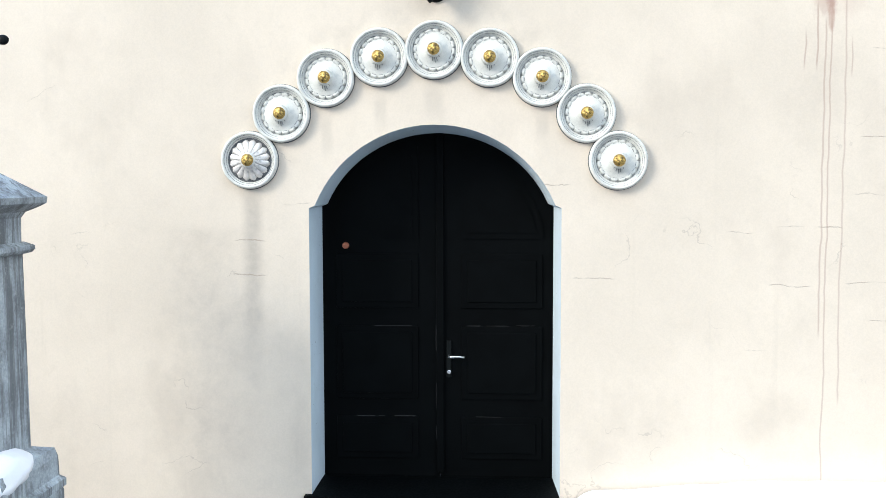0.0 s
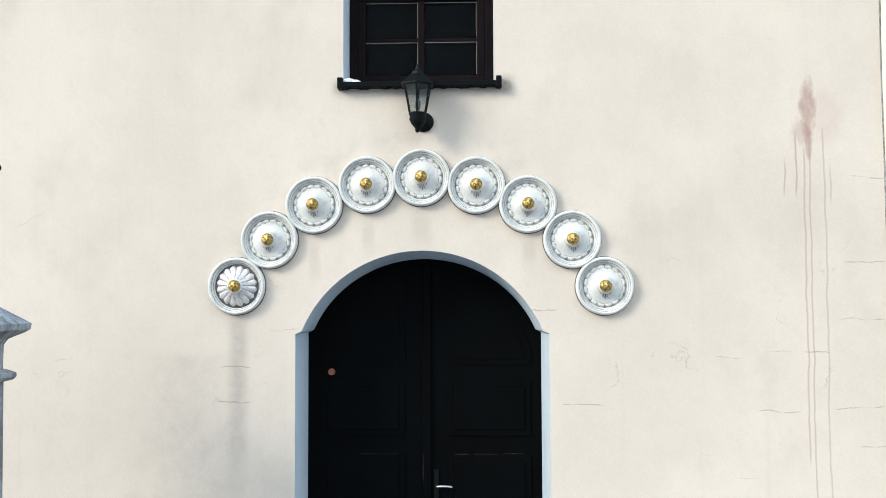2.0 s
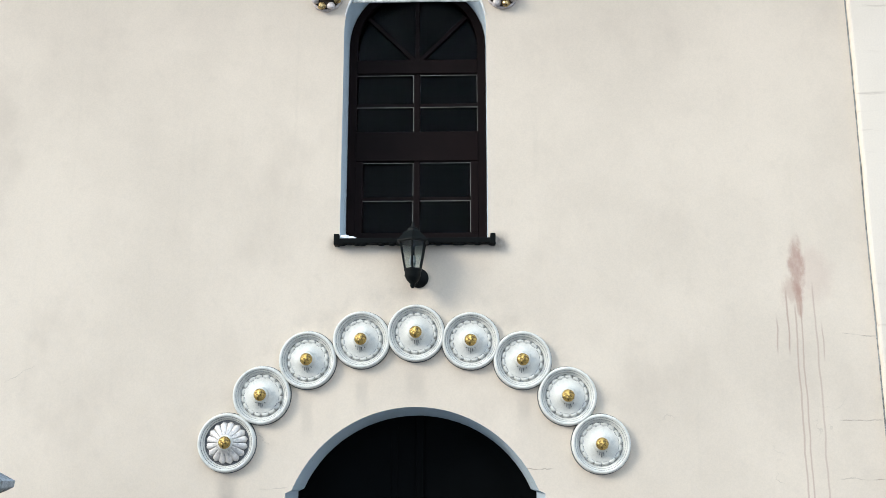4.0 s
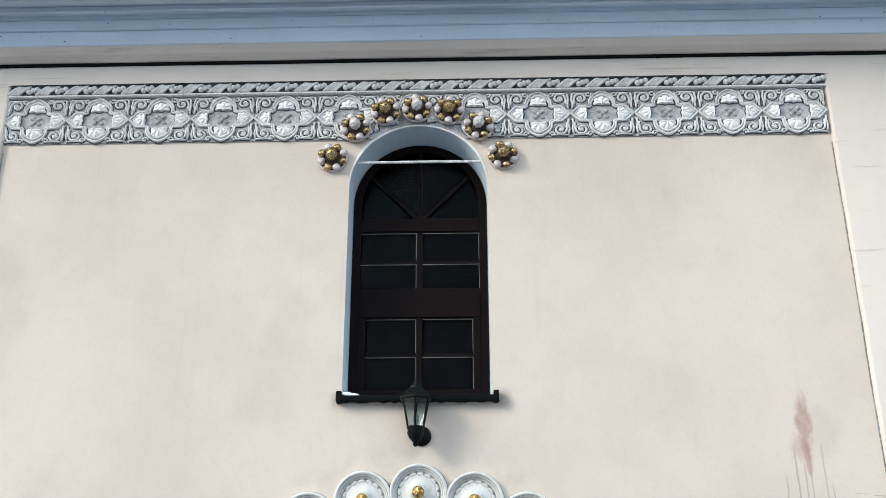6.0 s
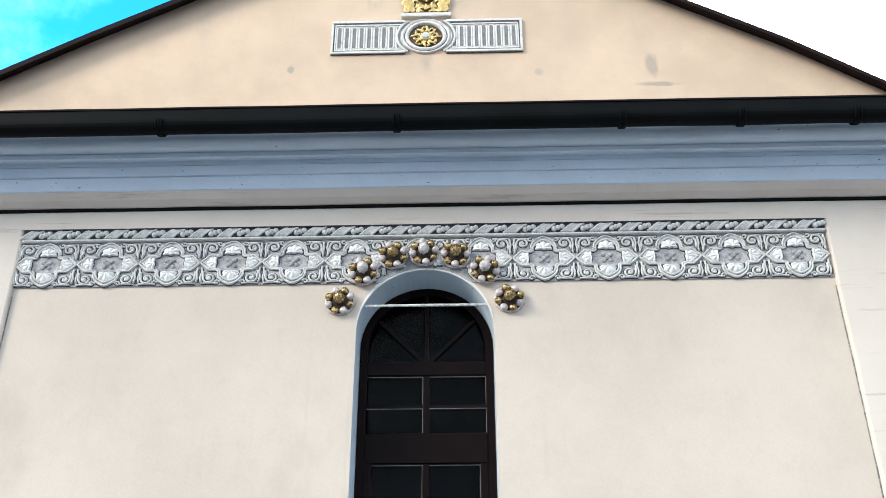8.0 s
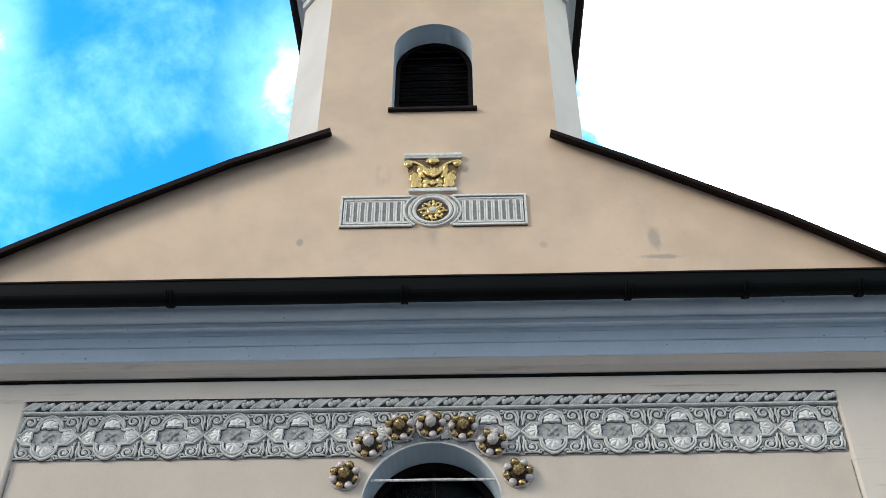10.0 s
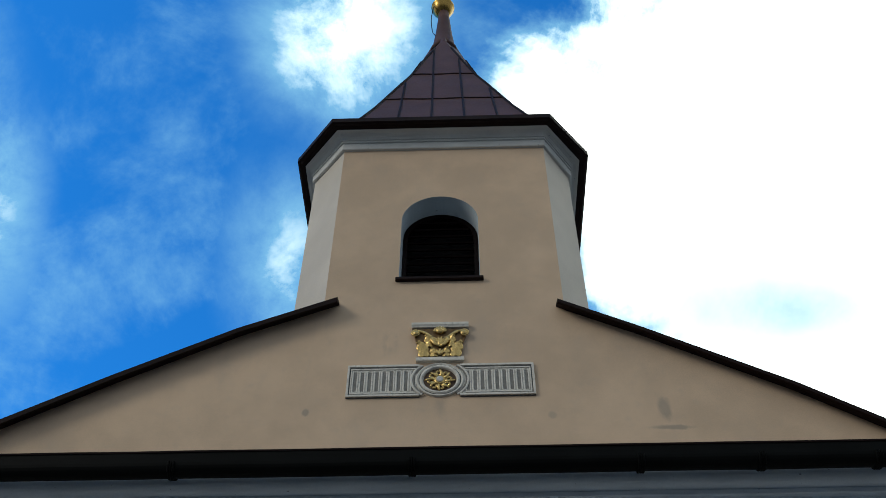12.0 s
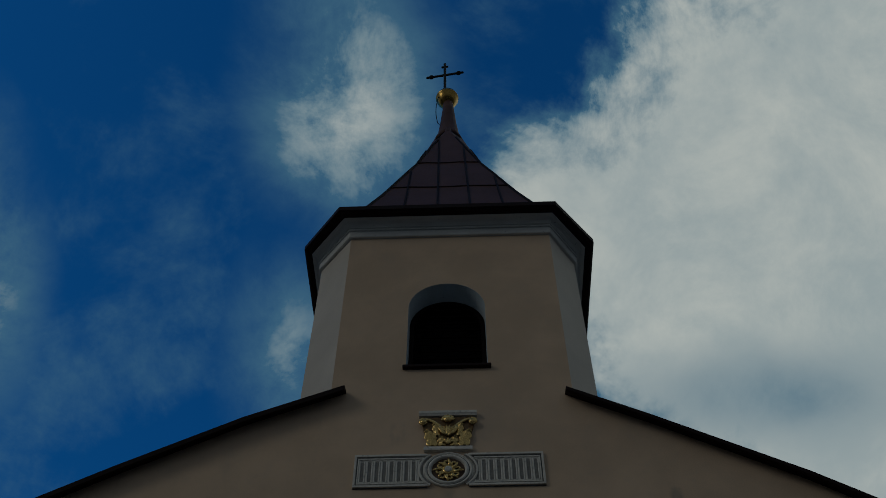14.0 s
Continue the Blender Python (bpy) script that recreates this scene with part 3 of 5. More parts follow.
part("ridge", prism(bmesh.new(), [(-1.16, 10.06), (1.24, 9.97), (1.24, 10.0), (0.03, 10.55), (-1.16, 10.09)], 3.4, 14.5), M_SEAM, roof, at=RO)

# church body behind the front, closed and dark inside
shell = bmesh.new()
for x0, x1, y0, y1, z0, z1 in ((-HALF, -HALF + 0.4, 0.52, 14, -0.4, 7.5), (HALF - 0.4, HALF, 0.52, 14, -0.4, 7.5), (-HALF, HALF, 14, 14.4, -0.4, 7.5)):
    box(shell, x0, x1, y0, y1, z0, z1)
tagged(part("wall_nave", shell, M_SIDE), "plain plaster side walls of the church", "wall", kind="structure")
tagged(part("ceiling", boxed(-HALF, HALF, 0.53, 14, 7.3, 7.5), M_DARK), "near-black ceiling for the dark inside the church", "ceiling", kind="structure")
tagged(part("floor", boxed(-HALF + 0.4, HALF - 0.4, 0.6, 14, -0.3, -0.02), M_STONE), "stone floor of the church", "floor", kind="structure")

# ---- tower ----
tower = empty("bell_tower", (0, 1.76, 9.8), "beige plaster tower with cut corners under a brown sheet spire", "tower")
TO = Matrix.Translation((0, -1.76, -9.8))


def plan(fx, hx, y0, ch, depth):
    """Tower plan: front half width, full half width, front y, y-depth of the cut corner, total depth."""
    y1 = y0 + depth
    hr, hl = hx - 0.12, hx - 0.03     # the tower is not quite even about its axis
    return [(-fx, y0), (fx, y0), (hr, y0 + ch), (hr, y1 - ch), (fx, y1), (-fx, y1), (-hl, y1 - ch), (-hl, y0 + ch)]


def loft(sections, caps=True):
    """Skin over sections, each a list of (x, y) with a height."""
    bm = bmesh.new()
    rows = [[bm.verts.new((x, y, z)) for x, y in pts] for pts, z in sections]
    for a, b in zip(rows, rows[1:]):
        for k in range(len(a)):
            j = (k + 1) % len(a)
            bm.faces.new((a[k], a[j], b[j], b[k]))
    if caps:
        bm.faces.new(rows[0]), bm.faces.new(rows[-1][::-1])
    return bm


body = loft([(plan(TX, TX + TCH, 0.0, 0.5, 3.52), 8.6), (plan(TX, TX + TCH, 0.0, 0.5, 3.52), 13.1)], caps=False)
bmesh.ops.delete(body, geom=[f for f in body.faces if f.calc_center_median().y < 0.01], context="FACES_ONLY")
part("wall", body, M_SIDE, tower, at=TO)


def ring_plan(o, z):
    shift = lambda k: -0.09 * o if k in (0, 1, 4, 5) else 0.065 * o
    return [(x + shift(k), y) for k, (x, y) in enumerate(plan(TX + o * 0.41, TX + TCH + o * 0.84, -o, 0.5 + o * 0.41, 3.52 + 2 * o))], z


part("cornice_band", loft([ring_plan(o, z) for o, z in ((0.0, 12.965), (0.034, 12.965), (0.042, 12.975), (0.046, 13.075), (0.036, 13.080), (0.036, 13.088), (0.058, 13.090), (0.062, 13.116), (0.050, 13.120), (0.050, 13.128), (0.070, 13.132), (0.076, 13.150), (0.095, 13.175), (0.13, 13.194), (0.17, 13.200), (0.185, 13.205), (0.0, 13.21))], caps=False), M_TRIM, tower, "pale grey moulded cornice", at=TO)
part("eave", loft([ring_plan(o, z) for o, z in ((0.0, 13.212), (0.24, 13.212), (0.285, 13.190), (0.31, 13.205), (0.31, 13.285), (0.28, 13.30), (0.0, 13.36))]), M_SEAM, tower, "dark brown eaves edge", at=TO)

SPIRE = [(13.33, 0.93), (13.8, 0.832), (14.4, 0.73), (15.0, 0.637), (15.6, 0.545), (16.2, 0.45), (16.8, 0.368), (17.4, 0.288), (18.0, 0.205), (18.5, 0.138), (18.75, 0.108), (19.2, 0.083), (19.8, 0.060), (20.1, 0.050)]


def spire_at(z):
    for (z0, k0), (z1, k1) in zip(SPIRE, SPIRE[1:]):
        if z <= z1:
            return k0 + (k1 - k0) * (z - z0) / (z1 - z0)
    return SPIRE[-1][1]


def spire_section(k, cx):
    """The front narrows to nothing at the neck while the cut corners widen."""
    w = max(0.02, (k - 0.115) / 0.835)
    fx, hx, ch = 1.33 * w, 1.96 * k, 0.66 * k + 0.75 * k * (1 - w)
    y0, y1 = 1.76 - 2.06 * k, 1.76 + 2.06 * k
    pts = [(-fx, y0), (fx, y0), (hx, y0 + ch), (hx, y1 - ch), (fx, y1), (-fx, y1), (-hx, y1 - ch), (-hx, y0 + ch)]
    return [(cx + x, y) for x, y in pts]


def lean(z):
    return -0.05 * min(1, (z - 13.4) / 4)


spire = part("spire", loft([(spire_section(k, lean(z)), z) for z, k in SPIRE[:11]]), M_ROOF, tower, "brown sheet-metal spire with standing seams", at=TO)
neck = lathe(bmesh.new(), [(1.96 * k, z) for z, k in SPIRE[9:]], 28, "z", at=(lean(20), 1.76, 0))
part("neck", neck, M_ROOF, spire, smooth=True)
part("neck_collar", tube(bmesh.new(), [(lean(19) + 0.262 * math.cos(a), 1.76 + 0.262 * math.sin(a), 18.52 - 0.10 * abs(math.sin(a * 2))) for a in (2 * math.pi * i / 32 for i in range(32))], 0.022, 6, True), M_SEAM, spire)
for corner in range(8):
    bm = bmesh.new()
    pts = [Vector((*spire_section(k, lean(z))[corner], z)) for z, k in SPIRE[:9]]
    tube(bm, pts, 0.022, 6)
    part("hip_seam", bm, M_SEAM, spire)


def seam_point(u, z):
    """A point on the spire's front face: u across in metres at height z."""
    k = spire_at(z)
    return Vector((lean(z) + u, 1.76 - 2.06 * k - 0.004, z))


def front_half(z):
    return 1.33 * max(0.02, (spire_at(z) - 0.115) / 0.835)


for u in (-0.63, -0.165, 0.29, 0.75):
    top = max(z / 20 for z in range(270, 360) if front_half(z / 20) > abs(u * 0.94) + 0.03)
    pts = [seam_point(u * (1 - 0.06 * i / 8), 13.45 + (top - 13.45) * i / 8) for i in range(9)]
    part("standing_seam", tube(bmesh.new(), pts, 0.017, 5), M_SEAM, spire)
for z in (14.83, 16.32):
    w = front_half(z)
    pts = [seam_point(-w + 2 * w * i / 6, z + 0.02 * math.sin(i * 1.9)) for i in range(7)]
    part("cross_seam", tube(bmesh.new(), pts, 0.013, 5), M_SEAM, spire)
for side_x, z in ((-1, 14.95), (1, 14.9), (1, 16.15)):
    c = spire_section(spire_at(z), lean(z))
    a, b = (c[1], c[2]) if side_x > 0 else (c[0], c[7])
    a, b = Vector((*a, z)), Vector((*b, z))
    part("cross_seam", tube(bmesh.new(), [a, a.lerp(b, 0.5 if z > 16 else 1.0)], 0.012, 5), M_SEAM, spire)

ball_ob = part("finial_ball", lathe(bmesh.new(), [(0.06, 20.0), (0.075, 20.05), (0.07, 20.1), (0.11, 20.11), (0.16, 20.17), (0.20, 20.24), (0.218, 20.32), (0.228, 20.33), (0.228, 20.35), (0.218, 20.36), (0.20, 20.44), (0.15, 20.52), (0.09, 20.57), (0.03, 20.59)], 32, "z", at=(-0.07, 1.76, 0)), M_BRASS, tower, "polished gilt ball", True, at=TO)
cross = bmesh.new()
box(cross, -0.027, 0.027, -0.02, 0.02, 20.56, 21.93, 0.006)
box(cross, -0.32, 0.32, -0.018, 0.018, 21.40, 21.45, 0.006)
box(cross, -0.075, 0.075, -0.018, 0.018, 21.80, 21.84, 0.006)
for sx in (-1, 1):
    ball(cross, (sx * 0.29, 0, 21.425), 0.055, 1.1, 0.8, 0.9)
    ball(cross, (sx * 0.36, 0, 21.425), 0.034, 1.3, 0.8, 0.9)
ball(cross, (0, 0, 21.95), 0.035, 0.9, 0.8, 1.1)
ball(cross, (0, 0, 20.68), 0.055)
part("cross", cross, M_IRON, tower, "dark wrought-iron cross", at=TO @ Matrix.Translation((-0.115, 1.76, 0)) @ Matrix.Rotation(radians(-8), 4, "Z"))
wire = bmesh.new()
tube(wire, [(-0.24 - 0.05 * math.sin(math.pi * i / 12) if i < 12 else -0.2, 1.66, 20.25 - 1.2 * i / 12) for i in range(13)], 0.008, 6)
part("lightning_wire", wire, M_IRON, tower, at=TO)

# belfry opening: sill and louvres
belfry = empty("window_2", (-0.045, 0.2, 10.48), "arched belfry opening with dark louvres", "window", kind="structure")
BE = Matrix.Translation((0.045, -0.2, -10.48))
part("window_sill", boxed(-0.535, 0.445, -0.05, 0.30, 10.44, 10.478, 0.008), M_SEAM, belfry, "brown sheet sill", at=BE)
fr = pierced(arch(0.45, 10.49, 11.52, cx=-0.045), [arch(0.40, 10.53, 11.50, cx=-0.045)], 0.285, 0.345, 0)
part("window_frame", fr, M_FRAME, belfry, at=BE)
slat = mesh_of(boxed(-0.42, 0.42, -0.045, 0.045, -0.008, 0.008), "slat", M_FRAME)
for i in range(11):
    z = 10.60 + i * 0.125
    w = 1.0 if z < 11.5 else math.sqrt(max(0.05, 1 - ((z - 11.5) / 0.44) ** 2))
    part("slat", slat, None, belfry, at=BE @ Matrix.Translation((-0.045, 0.33, z)) @ Matrix.Rotation(radians(40), 4, "X") @ Matrix.Diagonal((w, 1, 1, 1)))
tagged(part("wall_belfry", loft([(plan(1.0, 1.5, 0.5, 0.3, 2.6), 10.0), (plan(1.0, 1.5, 0.5, 0.3, 2.6), 13.0)]), M_DARK), "near-black belfry chamber for the dark behind the louvres", "wall", kind="structure")

# ---- door ----
door = empty("door_1", (0, 0.5, 0), "closed black double door in an arched opening", "door", kind="structure")
DO = Matrix.Translation((0, -0.478, 0))


def clip_arch(x0, x1, z0, inset=0.0, r=0.985, zc=1.825, n=14):
    """A panel outline under the arch between x0 and x1."""
    top = [(x, zc + math.sqrt(max(0.0, (r - inset) ** 2 - x * x))) for x in (x1 + (x0 - x1) * i / n for i in range(n + 1))]
    return [(x0, z0), (x1, z0)] + top


for name, x0, x1 in (("leaf", -0.96, 0.006), ("leaf", 0.012, 0.96)):
    xa, xb = max(x0, -0.90), min(x1, 0.90)
    bm = prism(bmesh.new(), [(x0, -0.28), (x1, -0.28), *([(x1, 2.18)] if x1 > 0.5 else []), *clip_arch(xa, xb, 0)[2:], *([(x0, 2.18)] if x0 < -0.5 else [])], 0.50, 0.56)
    leaf = part(name, bm, M_DOOR, door, at=DO)
    m0, m1 = x0 + 0.13, x1 - 0.13
    if x0 < -0.5:
        m1 = x1 - 0.17
    else:
        m0 = x0 + 0.17
    for z0, z1 in ((0.13, 0.475), (0.62, 1.215), (1.36, 1.80)):
        bm = box(bmesh.new(), m0, m1, 0.488, 0.502, z0, z1, 0.006)
        box(bm, m0 + 0.05, m1 - 0.05, 0.478, 0.490, z0 + 0.05, z1 - 0.05, 0.006)
        part("panel", bm, M_DOOR, leaf)
    bm = prism(bmesh.new(), clip_arch(m0, m1, 1.92, 0.13), 0.488, 0.502)
    prism(bm, clip_arch(m0 + 0.05, m1 - 0.05, 1.97, 0.19), 0.478, 0.490)
    part("panel", bm, M_DOOR, leaf)
M_DUST = material("grey_dust", (0.035, 0.036, 0.037), 0.9, var=0.4, scale=25, fine=120, bump=0.2)
for x0, x1, z in ((0.23, 0.34, 1.218), (0.38, 0.56, 1.219), (0.62, 0.77, 1.222), (-0.67, -0.52, 0.479), (-0.49, -0.44, 0.478), (-0.36, -0.19, 0.48), (-0.52, -0.22, 1.218), (0.3, 0.5, 0.478)):
    w = 0.003 if x0 in (0.23, -0.36) else 0.0018
    part("dust_line", boxed(x0, x1, 0.484, 0.492, z, z + w), M_DUST, door, "line of grey dust", at=DO)
for z0, z1 in ((1.02, 1.22), (0.55, 0.75), (0.30, 0.40)):
    part("dust_line", boxed(-0.0235, -0.0205, 0.474, 0.49, z0, z1), M_DUST, door, "line of grey dust", at=DO)
part("meeting_stile", box(bmesh.new(), -0.02, 0.042, 0.472, 0.498, 0.02, 2.76, 0.008), M_DOOR, door, at=DO)
part("handle_plate", box(bmesh.new(), 0.062, 0.102, 0.484, 0.4995, 0.80, 1.10, 0.006), M_IRON, door, at=DO)
lever = tube(bmesh.new(), [(0.082, 0.49, 0.975), (0.082, 0.44, 0.975), (0.10, 0.43, 0.975), (0.15, 0.428, 0.978), (0.208, 0.43, 0.974)], 0.011, 10)
part("door_handle", lever, M_CHROME, door, "worn chrome lever handle", True, at=DO)
part("keyhole", lathe(bmesh.new(), [(0.016, 0.0), (0.016, 0.006), (0.009, 0.007), (0.008, 0.002)], 20, at=(0.083, 0.4835, 0.845)), M_CHROME, door, "chrome keyhole ring", at=DO)
button = lathe(bmesh.new(), [(0.028, 0), (0.028, 0.012), (0.024, 0.016), (0.018, 0.013), (0.0, 0.012)], 24, at=(-0.75, 0.4995, 1.865))
part("door_button", button, M_RUST, door, "small round copper-red button", at=DO)
tagged(part("door_step", box(bmesh.new(), -1.0, 1.02, -0.07, 0.515, -0.4, -0.012, 0.012), M_DOOR), "black threshold step under the door", "step", kind="structure")

# ---- window over the door ----
window = empty("window_1", (-0.02, 0.35, 4.07), "tall arched dark brown window with small panes", "window", kind="structure")
WI = Matrix.Translation((0.02, -0.35, -4.07))
WX = -0.02
part("window_frame", pierced(arch(0.565, 4.075, 5.81, cx=WX), [arch(0.50, 4.13, 5.81, cx=WX)], 0.34, 0.44, 0), M_FRAME, window, at=WI)


def bar(x0, x1, z0, z1, y0=0.352, y1=0.40, b=0.005):
    return box(bmesh.new(), x0, x1, y0, y1, z0, z1, b)


for z0, z1, y0 in ((5.56, 5.68, 0.335), (4.80, 5.05, 0.33), (4.13, 4.20, 0.335)):
    part("rail", bar(WX - 0.50, WX + 0.50, z0, z1, y0), M_FRAME, window, at=WI)
part("post", bar(WX - 0.024, WX + 0.024, 5.05, 5.56), M_FRAME, window, at=WI)
part("post", bar(WX - 0.024, WX + 0.024, 4.20, 4.80, 0.34), M_FRAME, window, at=WI)
for z in (5.29, 4.49):
    part("glazing_bar", bar(WX - 0.50, WX + 0.50, z - 0.013, z + 0.013, 0.36), M_FRAME, window, at=WI)
for x in (WX - 0.50, WX + 0.44):
    part("casement_stile", bar(x, x + 0.06, 4.20, 4.80, 0.335), M_FRAME, window, at=WI)
for a in (-45, 0, 45):
    r = radians(a)
    bm = box(bmesh.new(), -0.016, 0.016, 0.355, 0.40, 0.0, 0.50, 0.004)
    part("fan_bar", bm, M_FRAME, window, at=WI @ Matrix.Translation((WX, 0, 5.66)) @ Matrix.Rotation(r, 4, "Y") @ Matrix.Diagonal((1, 1, 1.3 if a == 0 else 1.16, 1)))
# thin pale beads along the top and right edge of each pane
bead = material("pale_pane_edge", (0.22, 0.21, 0.20), 0.5, var=0.2, scale=20, fine=100, bump=0.1)
for z0, z1, ins in ((5.31, 5.55, 0.0), (5.06, 5.27, 0.0), (4.51, 4.79, 0.06), (4.21, 4.47, 0.06)):
    for x0, x1 in ((WX - 0.50 + ins, WX - 0.026), (WX + 0.026, WX + 0.50 - ins)):
        g = part("pane", box(bmesh.new(), x0, x1, 0.385, 0.389, z0, z1), M_GLASS, window, at=WI)
        g.visible_shadow = False
        bm = bmesh.new()
        box(bm, x0, x1, 0.350, 0.356, z1 - 0.005, z1 - 0.001)
        box(bm, x1 - 0.006, x1 - 0.002, 0.350, 0.356, z0, z1)
        part("bead", bm, bead, g)
fan = [(WX - 0.49, 5.68), (WX + 0.49, 5.68)] + [(WX + 0.5 * math.cos(a), 5.81 + 0.5 * math.sin(a)) for a in (math.pi * i / 20 for i in range(21))]
part("pane", prism(bmesh.new(), fan, 0.385, 0.389), M_GLASS, window, at=WI).visible_shadow = False
turns = [math.pi * (0.06 + 0.88 * i / 28) for i in range(29)]
lip = prism(bmesh.new(), [(WX + (0.573 + 0.030 * math.sin(a)) * math.cos(a), 5.81 + (0.573 + 0.030 * math.sin(a)) * math.sin(a)) for a in turns] + [(WX + 0.5715 * math.cos(a), 5.81 + 0.5715 * math.sin(a)) for a in turns[::-1]], -0.008, -0.0005)
part("arch_lip", lip, M_WHITE, window, "white painted edge of the arch", at=WI)
sill = box(bmesh.new(), -0.625, 0.60, -0.075, 0.34, 4.025, 4.066, 0.006)
for x in (-0.625, 0.565):
    box(sill, x, x + 0.04, -0.078, 0.02, 4.015, 4.10, 0.006)
for i in range(13):
    x = -0.56 + 0.093 * i + 0.03 * math.sin(i * 2.3)
    ball(sill, (x, -0.055, 4.022), 0.022, 1.6, 0.9, 0.7, 8, 5)
part("window_sill", sill, M_GUTTER, window, "dark sheet-metal sill with uneven lower edge", at=WI)
part("tie_bar", tube(bmesh.new(), [(-0.545, 0.03, 6.06), (0.0, 0.028, 6.062), (0.505, 0.03, 6.06)], 0.012, 8), material("flaked_white_paint", (0.72, 0.72, 0.68), 0.6, var=0.25, scale=25, fine=90, paint=grimy), window, "flaking white rod across the arch", at=WI)
ws = bmesh.new()
for x, z, r in ((-0.55, 4.085, 0.05), (-0.50, 4.078, 0.045), (-0.44, 4.07, 0.03)):
    ball(ws, (x, 0.02, z - 0.012), r, 1.2, 1.4, 0.75)
tagged(part("snow_patch", ws, M_SNOW, smooth=True), "small patch of snow lying on the window sill", "snow")
# added backing whose near-black colour supplies the dark behind the panes
tagged(part("wall_inside", boxed(-2.2, 2.2, 2.2, 2.4, 0, 7.2), M_DARK), "near-black wall added for the dark behind the window", "wall", kind="structure")

# ---- lantern ----
LX, LY = -0.015, -0.17
lantern = empty("wall_lantern", (LX, 0, 3.72), "black iron wall lantern with tapered clear glass", "lantern")
part("wall_plate", lathe(bmesh.new(), [(0.075, 0.001), (0.075, 0.014), (0.06, 0.024), (0.035, 0.03), (0.02, 0.035)], 24, at=(0.035, 0, 0.045)), M_IRON, lantern, smooth=True)
part("arm", tube(bmesh.new(), [(0.035, -0.03, 0.045), (0.03, -0.07, 0.02), (0.02, -0.12, -0.02), (0, LY, -0.01), (0, LY, 0.05)], 0.014, 8), M_IRON, lantern)
part("base", lathe(bmesh.new(), [(0.008, -0.06), (0.02, -0.045), (0.018, -0.03), (0.045, 0.0), (0.062, 0.035), (0.058, 0.06), (0.066, 0.075), (0.066, 0.085)], 24, "z", at=(0, LY, 0)), M_IRON, lantern, smooth=True)


def hexagon(r, z, at=(0, LY)):
    return [(at[0] + r * math.cos(math.pi / 3 * i + 0.52), at[1] + r * math.sin(math.pi / 3 * i + 0.52)) for i in range(6)], z


lo, hi = hexagon(0.066, 0.085), hexagon(0.105, 0.285)
for i in range(6):
    j = (i + 1) % 6
    a0, a1, b0, b1 = (Vector((*lo[0][i], lo[1])), Vector((*lo[0][j], lo[1])), Vector((*hi[0][i], hi[1])), Vector((*hi[0][j], hi[1])))
    part("edge_bar", tube(bmesh.new(), [a0, b0], 0.007, 6), M_IRON, lantern)
    bm = bmesh.new()
    nrm = (a1 - a0).cross(b0 - a0).normalized() * 0.003
    c = 0.04
    quad = [a0.lerp(a1, c), a1.lerp(a0, c), b1.lerp(b0, c), b0.lerp(b1, c)]
    f0, f1 = [bm.verts.new(p) for p in quad], [bm.verts.new(p + nrm) for p in quad]
    bm.faces.new(f0), bm.faces.new(f1[::-1])
    for k in range(4):
        bm.faces.new((f0[k], f1[k], f1[(k + 1) % 4], f0[(k + 1) % 4]))
    part("pane", bm, M_CLEAR, lantern)
part("cap", loft([hexagon(0.115, 0.282), hexagon(0.132, 0.288), hexagon(0.132, 0.298), hexagon(0.10, 0.33), hexagon(0.062, 0.365), hexagon(0.05, 0.372), hexagon(0.045, 0.39), hexagon(0.02, 0.405), hexagon(0.012, 0.43), hexagon(0.004, 0.45)]), M_IRON, lantern)
part("bulb", lathe(bmesh.new(), [(0.012, 0.08), (0.014, 0.11), (0.022, 0.125), (0.024, 0.15), (0.018, 0.18), (0.006, 0.19)], 18, "z", at=(0, LY, 0)), material("frosted_bulb", (0.30, 0.31, 0.31), 0.3, var=0.1, bump=0), lantern, "unlit frosted bulb", True)

# ---- nine medallions over the door ----
def petal_mesh(mat, relief, n=16, r0=0.045, r1=0.162):
    """One lobe of the inner rosette, raised at its middle and rounded at its tip."""
    bm = bmesh.new()
    w = math.pi / n
    rows = []
    for i in range(7):
        u = i / 6
        r = r0 + (r1 - r0) * u
        half = w * r * 1.0 * (1.0 if u < 0.75 else math.sqrt(max(0.03, 1 - ((u - 0.75) / 0.26) ** 2)))
        rise = 0.094 - 0.070 * u ** 0.62 + 0.010 * math.exp(-((u - 0.84) / 0.10) ** 2) - 0.012 * max(0, (u - 0.9) / 0.1)
        rows.append([bm.verts.new((half * s, -(rise - relief * s * s * (0.12 + 2.6 * max(0.0, u - 0.45)) - (0.02 if abs(s) > 1.01 else 0)), r)) for s in (-1.0, -0.5, 0.0, 0.5, 1.0)])
    base = [[bm.verts.new((v.co.x, -0.004, v.co.z)) for v in (row[0], row[-1])] for row in rows]
    for a, b in zip(rows, rows[1:]):
        for k in range(4):
            bm.faces.new((a[k], a[k + 1], b[k + 1], b[k]))
    for (a, b), (p, q) in zip(zip(rows, rows[1:]), zip(base, base[1:])):
        bm.faces.new((a[0], b[0], q[0], p[0])), bm.faces.new((a[-1], p[1], q[1], b[-1]))
    bm.faces.new((*rows[-1], base[-1][1], base[-1][0]))
    return mesh_of(bm, "petal", mat, True)


DISH = [(0.222, 0.0), (0.2245, 0.030), (0.221, 0.045), (0.213, 0.053), (0.204, 0.053), (0.198, 0.046), (0.196, 0.040), (0.190, 0.041), (0.186, 0.034), (0.180, 0.022), (0.172, 0.011), (0.165, 0.007), (0.150, 0.006)]


